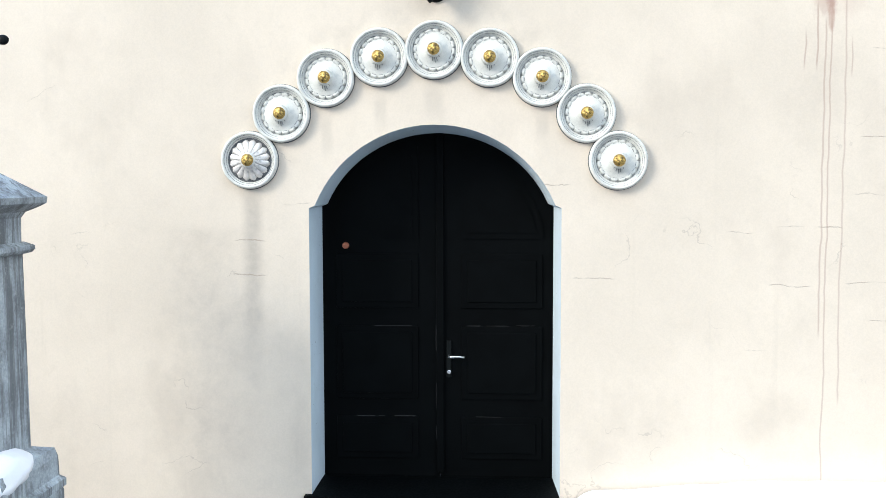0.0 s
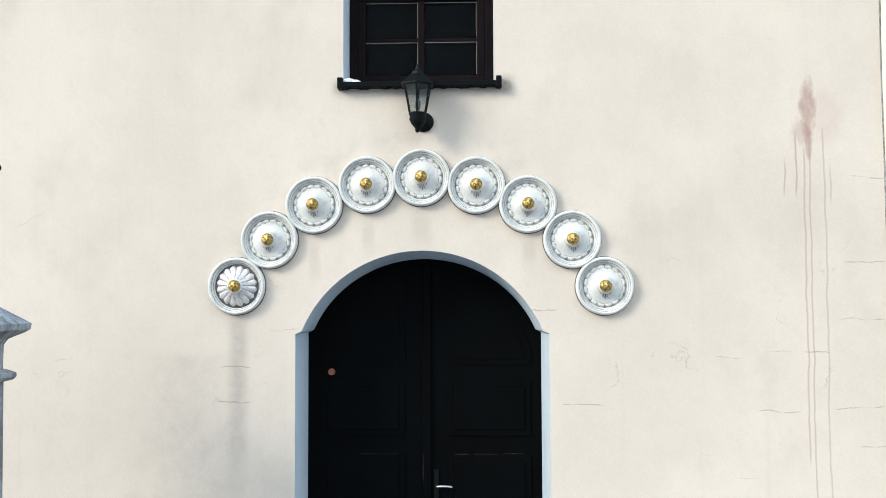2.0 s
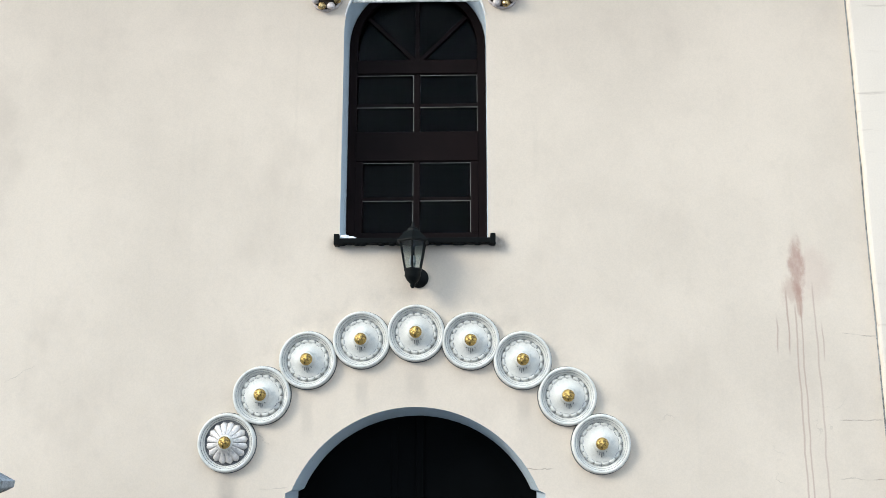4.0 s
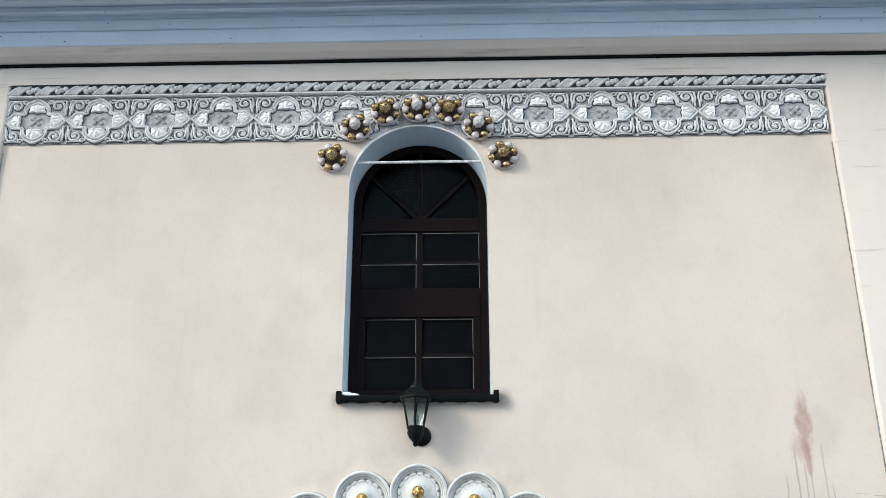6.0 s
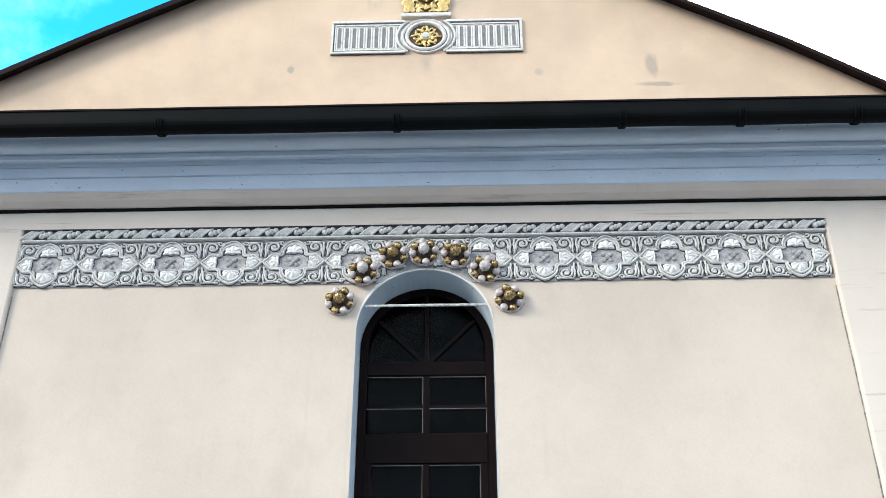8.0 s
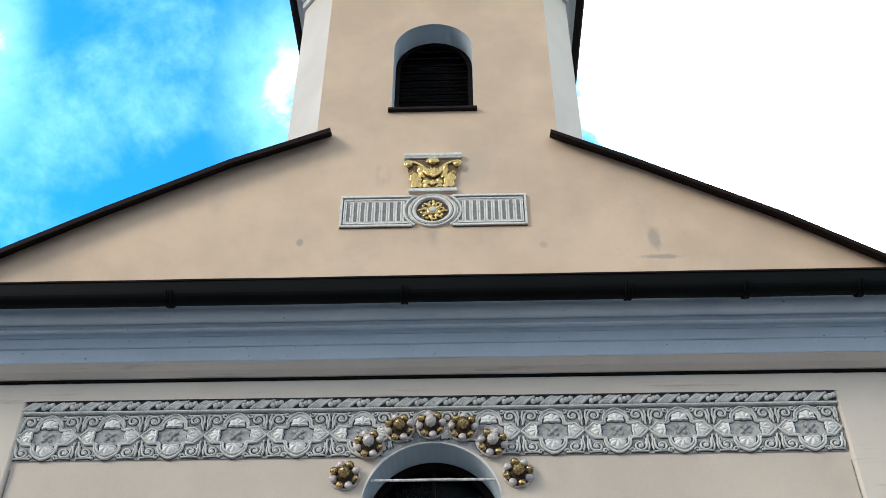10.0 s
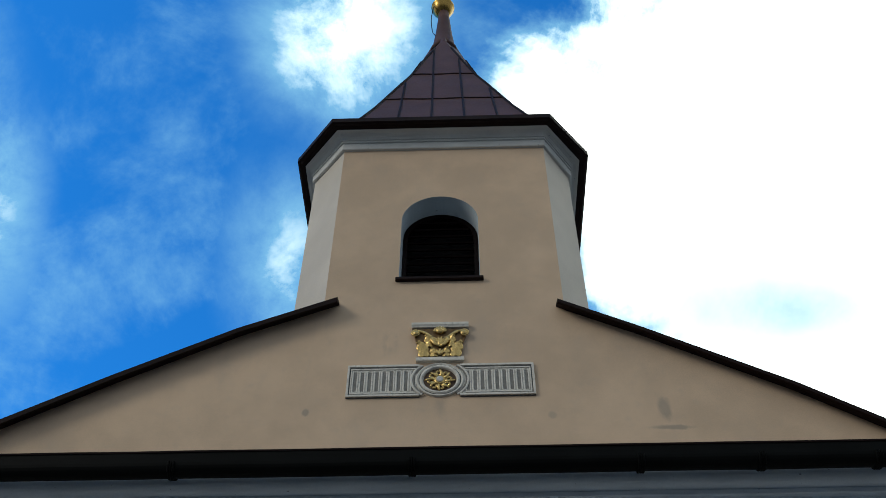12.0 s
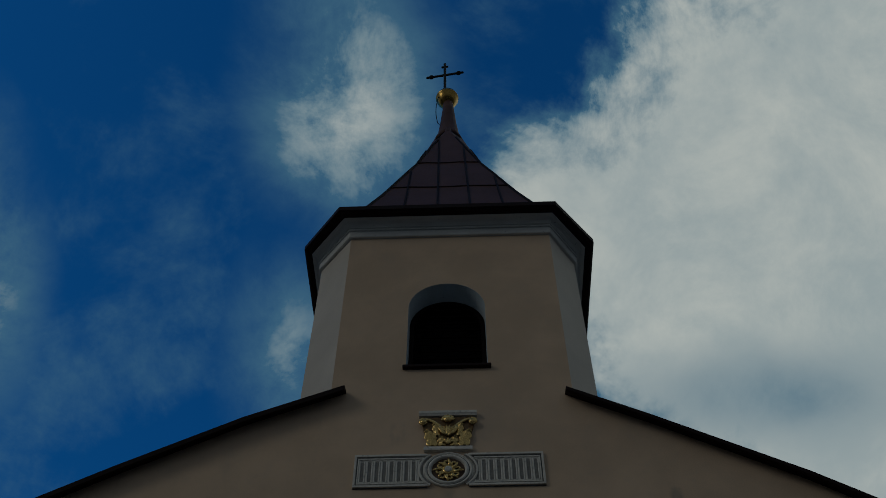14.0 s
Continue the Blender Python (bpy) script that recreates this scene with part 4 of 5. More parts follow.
def lip_mesh():
    """The blunt rounded tip of one lobe, lying low against the dish."""
    bm = bmesh.new()
    rows = []
    for i in range(9):
        a = (i / 8 - 0.5) * 2 * math.pi / 16 * 0.94
        e = math.sqrt(max(0.0, 1 - (2 * i / 8 - 1) ** 4))
        r0, r1 = 0.137, 0.143 + 0.019 * e
        row = []
        for u, h in ((0.0, 0.020), (0.2, 0.026), (0.5, 0.0275), (0.8, 0.024), (1.0, 0.010)):
            r = r0 + (r1 - r0) * u
            row.append(bm.verts.new((r * math.sin(a), -(0.012 + (h - 0.012) * (0.45 + 0.30 * e)), r * math.cos(a))))
        rows.append(row)
    for a, b in zip(rows, rows[1:]):
        for k in range(4):
            bm.faces.new((a[k], a[k + 1], b[k + 1], b[k]))
    return mesh_of(bm, "lobe_tip", M_MEDAL, True)


def arc_line(bm, r, a0, a1, y, t):
    return tube(bm, [(r * math.sin(a0 + (a1 - a0) * i / 6), y, r * math.cos(a0 + (a1 - a0) * i / 6)) for i in range(7)], t, 5)


def medallion(worn):
    th = empty("medallion", (0, 0, 0), "white stucco rosette medallion, petals darkened with grime, gilt boss" if worn else "white-painted stucco rosette medallion with gilt boss", "medallion", "medallions over the door")
    part("rim", lathe(bmesh.new(), DISH, 64, close=False), M_MEDAL, th, smooth=True)
    part("joint", lathe(bmesh.new(), [(0.2295, 0.0), (0.2285, 0.004), (0.215, 0.005)], 56), M_GRIME_SHADE, th)
    # dark rings, dashes and scallops draw the shade of the creases
    lines_bm = bmesh.new()
    for r, y, t in ((0.1965, -0.041, 0.0022), (0.1825, -0.027, 0.0016)):
        tube(lines_bm, [(r * math.cos(2 * math.pi * i / 64), y, r * math.sin(2 * math.pi * i / 64)) for i in range(64)], t, 5, True)
    if worn:
        part("ground", lathe(bmesh.new(), [(0.176, 0.010), (0.170, 0.013), (0.145, 0.013), (0.11, 0.018), (0.075, 0.03), (0.05, 0.06), (0.02, 0.075)], 48), M_GRIME_SHADE, th, smooth=True)
        pm = petal_mesh(M_SILVER, 0.008)
        for i in range(16):
            part("petal", pm, None, th, at=Matrix.Rotation(2 * math.pi * (i + 0.5) / 16, 4, "Y") @ Matrix.Diagonal((0.95, 1, 1.0, 1)))
    else:
        part("dome", lathe(bmesh.new(), [(0.160, 0.006), (0.150, 0.014), (0.139, 0.019), (0.125, 0.0205), (0.108, 0.025), (0.090, 0.034), (0.074, 0.047), (0.062, 0.063), (0.054, 0.080), (0.03, 0.085)], 48), M_MEDAL, th, smooth=True)
        tip = lip_mesh()
        for i in range(16):
            a = 2 * math.pi * (i + 0.5) / 16
            part("lobe_tip", tip, None, th, at=Matrix.Rotation(a, 4, "Y"))
            arc_line(lines_bm, 0.1345, a - 0.13, a + (0.10 if i % 3 else 0.0), -0.0205, 0.0015)
            tube(lines_bm, [(r * math.sin(a + 0.196), -y, r * math.cos(a + 0.196)) for r, y in ((0.139, 0.021), (0.151, 0.018), (0.163, 0.010))], 0.0015, 5)
        scallop = []
        for i in range(128):
            a = 2 * math.pi * i / 128
            r = 0.153 + 0.0115 * abs(math.sin(8 * a + math.pi / 2)) ** 0.5
            scallop.append((r * math.sin(a), -0.0105, r * math.cos(a)))
        tube(lines_bm, scallop, 0.0022, 5, True)
        # short dark runs below the boss, drawn as its shadow
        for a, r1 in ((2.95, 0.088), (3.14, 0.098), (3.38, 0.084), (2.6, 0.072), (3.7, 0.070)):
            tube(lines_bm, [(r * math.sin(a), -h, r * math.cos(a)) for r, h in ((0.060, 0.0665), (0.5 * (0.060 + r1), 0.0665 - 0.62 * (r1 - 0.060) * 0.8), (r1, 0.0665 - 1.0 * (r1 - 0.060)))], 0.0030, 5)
    part("soot_line", lines_bm, M_GRIME_SHADE if worn else M_LINE, th, "thin dark line drawn as shade")
    part("collar", lathe(bmesh.new(), [(0.064, 0.060), (0.060, 0.076), (0.054, 0.088), (0.048, 0.092), (0.03, 0.093)], 32), M_MEDAL, th, smooth=True)
    bm = lathe(bmesh.new(), [(0.047, 0.088), (0.0475, 0.096), (0.046, 0.104), (0.042, 0.112), (0.036, 0.119), (0.029, 0.124), (0.021, 0.128), (0.013, 0.130), (0.004, 0.131)], 32)
    for v in bm.verts:
        # pressed relief on the button
        if math.hypot(v.co.x, v.co.z) < 0.0465:
            v.co += 0.011 * noise.noise(v.co * 95) * Vector((0.5, -1, 0.5))
    part("boss", bm, M_BOSS, th, "gilt flower boss", True)
    return th


places = [(-1.385, 2.54), (-1.14, 2.885), (-0.805, 3.145), (-0.405, 3.295), (0.003, 3.345), (0.412, 3.285), (0.795, 3.14), (1.12, 2.875), (1.355, 2.53)]
first = medallion(True)
first.matrix_basis = pose(places[0][0], -0.001, places[0][1]) @ Matrix.Scale(0.96, 4)
clean = medallion(False)
clean.matrix_basis = pose(places[1][0], -0.001, places[1][1]) @ Matrix.Scale(0.96, 4)
for i, (x, z) in enumerate(places[2:]):
    copy_thing(clean, pose(x, -0.001, z, 0, 7 * math.sin(i * 2.1), 0))

# ---- relief frieze ----
FX0, FX1, TZ0, TZ1 = PX0 + 0.005, PX1 - 0.005, 6.256, 6.685
SQ = 0.92                               # tiles are lower than wide
COUNT = 13
PITCH = 0.536
MID0 = -3.295                          # middle of the first tile, which is cut a little short
frieze = empty("relief_frieze", (0, 0, TZ0), "weathered white stucco frieze of quatrefoils and scrolls under a rope moulding", "frieze")
FO = Matrix.Translation((0, 0, -TZ0))
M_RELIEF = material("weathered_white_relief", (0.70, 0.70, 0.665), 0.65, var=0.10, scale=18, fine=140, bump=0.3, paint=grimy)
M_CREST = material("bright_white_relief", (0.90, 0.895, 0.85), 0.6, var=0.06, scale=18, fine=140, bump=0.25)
# dark colour that stands in for shade in grooves and under raised pieces
M_GROOVE_SHADE = material("shade_in_grooves", (0.10, 0.105, 0.11), 0.95, var=0.3, scale=30, fine=120, bump=0.2)
M_GROUNDTILE = material("grey_tile_ground", (0.46, 0.46, 0.45), 0.85, var=0.25, scale=16, fine=120, bump=0.3, paint=grimy)


def quatrefoil(s=1.0):
    """Outline with round, slightly pointed lobes above and below and pointed arms at the sides."""
    pts = [(-0.264, 0.0), (-0.192, 0.076), (-0.122, 0.078), (-0.106, 0.092)]
    for i in range(17):
        a = radians(190 - 200 * i / 16)
        pts.append((0.108 * math.cos(a), 0.112 + (0.100 + 0.014 * max(0.0, math.sin(a)) ** 12) * math.sin(a)))
    pts += [(0.106, 0.092), (0.122, 0.078), (0.192, 0.076), (0.264, 0.0)]
    full = pts + [(-x, -z) for x, z in pts[1:-1]]
    return [(x * s, 0, z * s) for x, z in full]


def shell_fan(r=0.078, lobes=5):
    """A scallop shell: lobes fan out upwards from a narrow base, each lobe raised and parted by a groove."""
    bm = bmesh.new()
    rows, m = [], 48
    mid = bm.verts.new((0, -0.024, -0.02))
    for u in (0.25, 0.5, 0.72, 0.88, 1.0):
        row = []
        for k in range(m):
            a = 2 * math.pi * k / m - math.pi
            fan = max(0.0, min(1.0, (radians(140) - abs(a)) / radians(25)))
            wave = abs(math.cos(a * lobes / 2 * 360 / 280)) ** 0.7
            edge = r * (fan * (0.80 + 0.20 * wave) + (1 - fan) * 0.50)
            h = 0.010 + 0.024 * math.sin(math.pi * min(1, 0.18 + u * 0.80)) * (0.40 + 0.60 * (wave if fan > 0.3 else 0.7))
            row.append(bm.verts.new((edge * u * math.sin(a), -h if u < 1 else -0.001, edge * u * math.cos(a) * 0.86 - 0.02 * (1 - u))))
        rows.append(row)
    for k in range(m):
        bm.faces.new((mid, rows[0][k], rows[0][(k + 1) % m]))
        for a, b in zip(rows, rows[1:]):
            bm.faces.new((a[k], a[(k + 1) % m], b[(k + 1) % m], b[k]))
    return bm


def clear_of_arch(x, z, gap):
    """Whether a point of the front lies outside the window's arch by that gap."""
    return math.hypot(x - WX, z - 5.81) > 0.57 + gap


def runs_outside(pts, cx, cz, closed=True):
    """The stretches of a polyline that stay clear of the window's arch."""
    ok = [clear_of_arch(cx + p[0], cz + SQ * p[2], 0.05) for p in pts]
    if all(ok):
        return [(pts, closed)]
    k = ok.index(False) if closed else 0
    out, run = [], []
    for i in range(len(pts)):
        j = (k + i) % len(pts)
        if ok[j]:
            run.append(pts[j])
        else:
            out.append(run)
            run = []
    out.append(run)
    return [(r, False) for r in out if len(r) > 2]


def dense(pts, closed=True, step=0.02):
    out = []
    for i in range(len(pts) - (0 if closed else 1)):
        a, b = Vector(pts[i]), Vector(pts[(i + 1) % len(pts)])
        n = max(1, int((b - a).length / step))
        out += [tuple(a.lerp(b, k / n)) for k in range(n)]
    return out if closed else out + [tuple(pts[-1])]


def lines(bm, pts, cx, cz, y, r, flat, closed=True, n=6):
    for run, shut in runs_outside(dense(pts, closed), cx, cz, closed):
        tube(bm, [(x, y, z) for x, _, z in run], r, n, shut, flat)
    return bm


def curl(cx, cz, fx, fz, r0=0.054, turns=1.35, tail=True):
    pts = [(cx + fx * r0 * 1.05, 0, cz - fz * r0 * 1.25), (cx + fx * r0 * 1.08, 0, cz - fz * r0 * 0.5)] if tail else []
    for i in range(24):
        a = 2 * math.pi * turns * i / 23
        r = r0 * (1 - 0.80 * i / 23)
        pts.append((cx + fx * r * math.cos(a), 0, cz + fz * r * math.sin(a)))
    return pts


def scroll_lines(fx, fz):
    """The leafy scrolls that fill one corner of a tile."""
    big = curl(fx * 0.178, fz * 0.158, fx, fz)
    small = curl(fx * 0.112, fz * 0.205, -fx, -fz, 0.026, 1.0, False)
    leaf = [(fx * 0.250, 0, fz * 0.055), (fx * 0.246, 0, fz * 0.10), (fx * 0.256, 0, fz * 0.15), (fx * 0.246, 0, fz * 0.205)]
    stem = [(fx * 0.10, 0, fz * 0.216), (fx * 0.15, 0, fz * 0.210), (fx * 0.20, 0, fz * 0.212), (fx * 0.245, 0, fz * 0.214)]
    return [big, small, leaf, stem]


tile_cache = {}


def tile_meshes(cut, cx, cz):
    """Meshes of a tile's pieces; those beside the window are cut round its arch."""
    key = round(cx, 3) if cut or cx < -3.2 else "whole"
    if key in tile_cache:
        return tile_cache[key]
    q = quatrefoil()
    if cut:
        edge = [(-PITCH / 2 + 0.001, 0.232), (PITCH / 2 - 0.001, 0.232)]
        low = []
        for i in range(25):
            x = PITCH / 2 - 0.001 - (PITCH - 0.002) * i / 24
            d = 0.585 ** 2 - (cx + x - WX) ** 2
            low.append((x, max(-0.232, (5.81 + math.sqrt(d) - cz) / SQ if d > 0 else -0.232)))
        plate = prism(bmesh.new(), edge + low, -0.012, -0.0005)
    else:
        plate = box(bmesh.new(), max(-PITCH / 2 + 0.001, FX0 - cx), PITCH / 2 - 0.001, -0.012, -0.0005, -0.232, 0.232, 0.003)
    # flat dark bands colour in the shade beneath mouldings and scrolls
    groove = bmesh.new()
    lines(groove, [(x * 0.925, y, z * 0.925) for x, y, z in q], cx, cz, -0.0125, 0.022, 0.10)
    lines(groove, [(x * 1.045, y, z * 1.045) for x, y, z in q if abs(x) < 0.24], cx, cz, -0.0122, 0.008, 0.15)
    mould = bmesh.new()
    lines(mould, q, cx, cz, -0.020, 0.0095, 1.6, n=8)
    lines(mould, [(x * 0.935, y, z * 0.93) for x, y, z in q], cx, cz, -0.016, 0.0055, 1.4)
    lines(mould, [(x * 0.865, y, z * 0.85) for x, y, z in q], cx, cz, -0.020, 0.0085, 1.6, n=8)
    scrolls = []
    for fx in (-1, 1):
        for fz in (-1, 1):
            if not clear_of_arch(cx + fx * 0.178, cz + SQ * fz * 0.158, 0.09):
                continue
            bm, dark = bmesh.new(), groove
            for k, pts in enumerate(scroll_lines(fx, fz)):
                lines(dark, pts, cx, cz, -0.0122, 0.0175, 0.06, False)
                lines(bm, pts, cx, cz, -0.017, (0.0105, 0.008, 0.0095, 0.007)[k], 1.5, False)
            ball(bm, (fx * 0.178, -0.018, fz * 0.158), 0.017, 1, 0.9, 1, 8, 6)
            ball(bm, (fx * 0.232, -0.016, fz * 0.128), 0.015, 0.8, 0.8, 1.4, 8, 6)
            scrolls.append(mesh_of(bm, "scroll", M_RELIEF, True))
    tile_cache[key] = (mesh_of(plate, "tile", M_GROUNDTILE), mesh_of(groove, "groove", M_GROOVE_SHADE, True), mesh_of(mould, "moulding", M_RELIEF, True), scrolls)
    return tile_cache[key]


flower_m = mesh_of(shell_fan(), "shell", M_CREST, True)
# slightly larger dark copy laid under each shell as its shade
shade_m = mesh_of(shell_fan(0.099), "shell_bed", M_GROOVE_SHADE)
star = bmesh.new()
ball(star, (0, -0.016, 0), 0.024, 1, 0.8, 1, 10, 7)
for i in range(4):
    a = math.pi / 4 + math.pi / 2 * i
    tube(star, [(r * math.cos(a), -0.014, r * math.sin(a)) for r in (0.016, 0.034, 0.050, 0.060)], 0.016, 6, False, 0.7, lambda u: 0.8 + 0.5 * math.sin(math.pi * u))
star = mesh_of(star, "star", M_GROUNDTILE, True)
for i in range(COUNT):
    cx, cz = MID0 + PITCH * i, (TZ0 + TZ1) / 2
    plate, groove, mould, scrolls = tile_meshes(5 <= i <= 7, cx, cz)
    tile = part("tile", plate, None, frieze, at=FO @ Matrix.Translation((cx, 0, cz)) @ Matrix.Diagonal((1, 1, SQ, 1)))
    part("groove", groove, None, tile, "dark band for shade in the groove")
    part("moulding", mould, None, tile)
    for x, z, a in ((0, 0.118, 0), (0, -0.118, 180), (-0.158, 0, -90), (0.158, 0, 90)):
        if clear_of_arch(cx + x, cz + SQ * z, 0.09):
            at = Matrix.Translation((x, -0.010, z)) @ Matrix.Rotation(radians(a), 4, "Y")
            shell = part("shell", flower_m, None, tile, at=at @ Matrix.Diagonal((1.0, 1, 1.0, 1) if x == 0 else (0.88, 1, 0.98, 1)))
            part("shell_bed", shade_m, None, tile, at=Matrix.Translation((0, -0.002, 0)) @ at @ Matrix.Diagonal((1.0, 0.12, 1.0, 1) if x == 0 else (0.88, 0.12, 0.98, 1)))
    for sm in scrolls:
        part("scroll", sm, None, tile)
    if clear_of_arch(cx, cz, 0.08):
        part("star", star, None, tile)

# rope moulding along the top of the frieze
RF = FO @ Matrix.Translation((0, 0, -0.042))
# dark bed colours in the shade behind the rope
part("rope_bed", sweep_x([(-0.0005, 6.755), (-0.028, 6.755), (-0.030, 6.84), (-0.06, 6.846), (-0.0005, 6.848)], FX0, FX1, 30, 0.002), M_GROOVE_SHADE, frieze, at=RF)
part("rope_ledge", sweep_x([(-0.0005, 6.729), (-0.045, 6.729), (-0.052, 6.735), (-0.052, 6.746), (-0.038, 6.755), (-0.0005, 6.755)], FX0, FX1, 30, 0.002), M_RELIEF, frieze, at=RF)
UNITS = 28
STEP = (FX1 - FX0) / UNITS
leafm = bmesh.new()
for k in range(5):
    o = -0.046 + k * 0.023
    rr = 0.0125 if k in (0, 4) else 0.0080
    tube(leafm, [(o - 0.055, -0.034, 6.760), (o - 0.03, -0.046, 6.772), (o + 0.0, -0.050, 6.797), (o + 0.03, -0.046, 6.824), (o + 0.055, -0.036, 6.838)], rr, 6)
leafm = mesh_of(leafm, "rope_leaf", M_RELIEF, True)
bead_m = mesh_of(ball(bmesh.new(), (0, 0, 0), 0.025, 1, 1, 1, 10, 7), "rope_bead", M_RELIEF, True)
for i in range(UNITS):
    x = FX0 + STEP * (i + 0.3)
    part("rope_leaf", leafm, None, frieze, at=RF @ Matrix.Translation((x, 0, 0)))
    for dx, z in ((-0.034, 6.786), (0.0, 6.799), (0.034, 6.808)):
        part("rope_bead", bead_m, None, frieze, at=RF @ Matrix.Translation((x + STEP * 0.5 + dx, -0.044, z)))

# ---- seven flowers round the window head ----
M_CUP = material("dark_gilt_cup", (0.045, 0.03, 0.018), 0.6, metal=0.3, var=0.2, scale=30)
M_PEARL = material("pinkish_silver_paint", (0.64, 0.57, 0.54), 0.42, metal=0.15, var=0.10, scale=30, fine=120, bump=0.25, paint=faint_grime)


def flower(gold_core):
    th = empty("stucco_flower", (0, 0, 0), "stucco flower with gilt and silvered petals and a %s centre" % ("gilt" if gold_core else "silvered"), "flower ornament", "flowers round the window head")
    rim = lathe(bmesh.new(), [(0.134, 0.0), (0.133, 0.010), (0.122, 0.014), (0.11, 0.012), (0.10, 0.012)], 48)
    for v in rim.verts:
        a = math.atan2(v.co.z, v.co.x)
        v.co = v.co * (1 + 0.035 * abs(math.cos(4 * a)) + 0.05 * noise.noise(v.co * 30))
    part("rim", rim, M_PEARL, th, smooth=True)
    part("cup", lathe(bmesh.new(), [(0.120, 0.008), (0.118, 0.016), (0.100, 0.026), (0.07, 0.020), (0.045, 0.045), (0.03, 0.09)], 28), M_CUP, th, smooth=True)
    for i in range(8):
        a = 2 * math.pi * (i + 0.5) / 8
        bm = ball(bmesh.new(), (0, 0, 0), 0.035, 1.05, 0.85, 0.95, 14, 10)
        for v in bm.verts:
            v.co *= 1 + 0.20 * noise.noise(v.co * 34 + Vector((i, 0, 0)))
            v.co.y -= 0.25 * max(0, v.co.z)
        part("petal", bm, M_BRONZE if i % 2 else M_PEARL, th, smooth=True, at=Matrix.Translation((0.106 * math.cos(a), -0.034, 0.106 * math.sin(a))) @ Matrix.Rotation(math.pi / 2 - a, 4, 'Y'))
    bm = ball(bmesh.new(), (0, 0, 0), 0.050, seg=28, rings=18)
    for v in bm.verts:
        v.co *= 1 + 0.26 * noise.noise(v.co * 62)
    part("core", bm, M_BRONZE if gold_core else M_SILVER, th, smooth=True, at=Matrix.Translation((0, -0.098, 0)))
    return th


fl = [(-0.735, 6.085, 1), (-0.545, 6.35, 0), (-0.295, 6.50, 1), (-0.03, 6.525, 0), (0.24, 6.50, 1), (0.485, 6.35, 0), (0.685, 6.09, 1)]
gold_f, silver_f = flower(True), flower(False)
gold_f.matrix_basis, silver_f.matrix_basis = pose(fl[0][0], -0.004, fl[0][1]) @ Matrix.Scale(0.93, 4), pose(fl[1][0], -0.036, fl[1][1]) @ Matrix.Scale(0.93, 4)
for i, (x, z, g) in enumerate(fl[2:]):
    copy_thing(gold_f if g else silver_f, pose(x, -0.004 if z < 6.2 else -0.036, z, 0, 13 * i, 0))

# ---- gilt and white relief on the gable ----
GX, GZ = -0.035, 9.0
# dark base colour carries the shade of flute beds and inner arcs
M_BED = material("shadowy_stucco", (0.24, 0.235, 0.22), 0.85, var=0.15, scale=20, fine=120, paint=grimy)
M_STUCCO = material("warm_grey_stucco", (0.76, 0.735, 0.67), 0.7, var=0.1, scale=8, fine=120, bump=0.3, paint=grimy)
orn = empty("gable_relief", (GX, 0, GZ), "stucco relief, fluted arms, ringed gilt flower, gilt capital", "relief ornament")
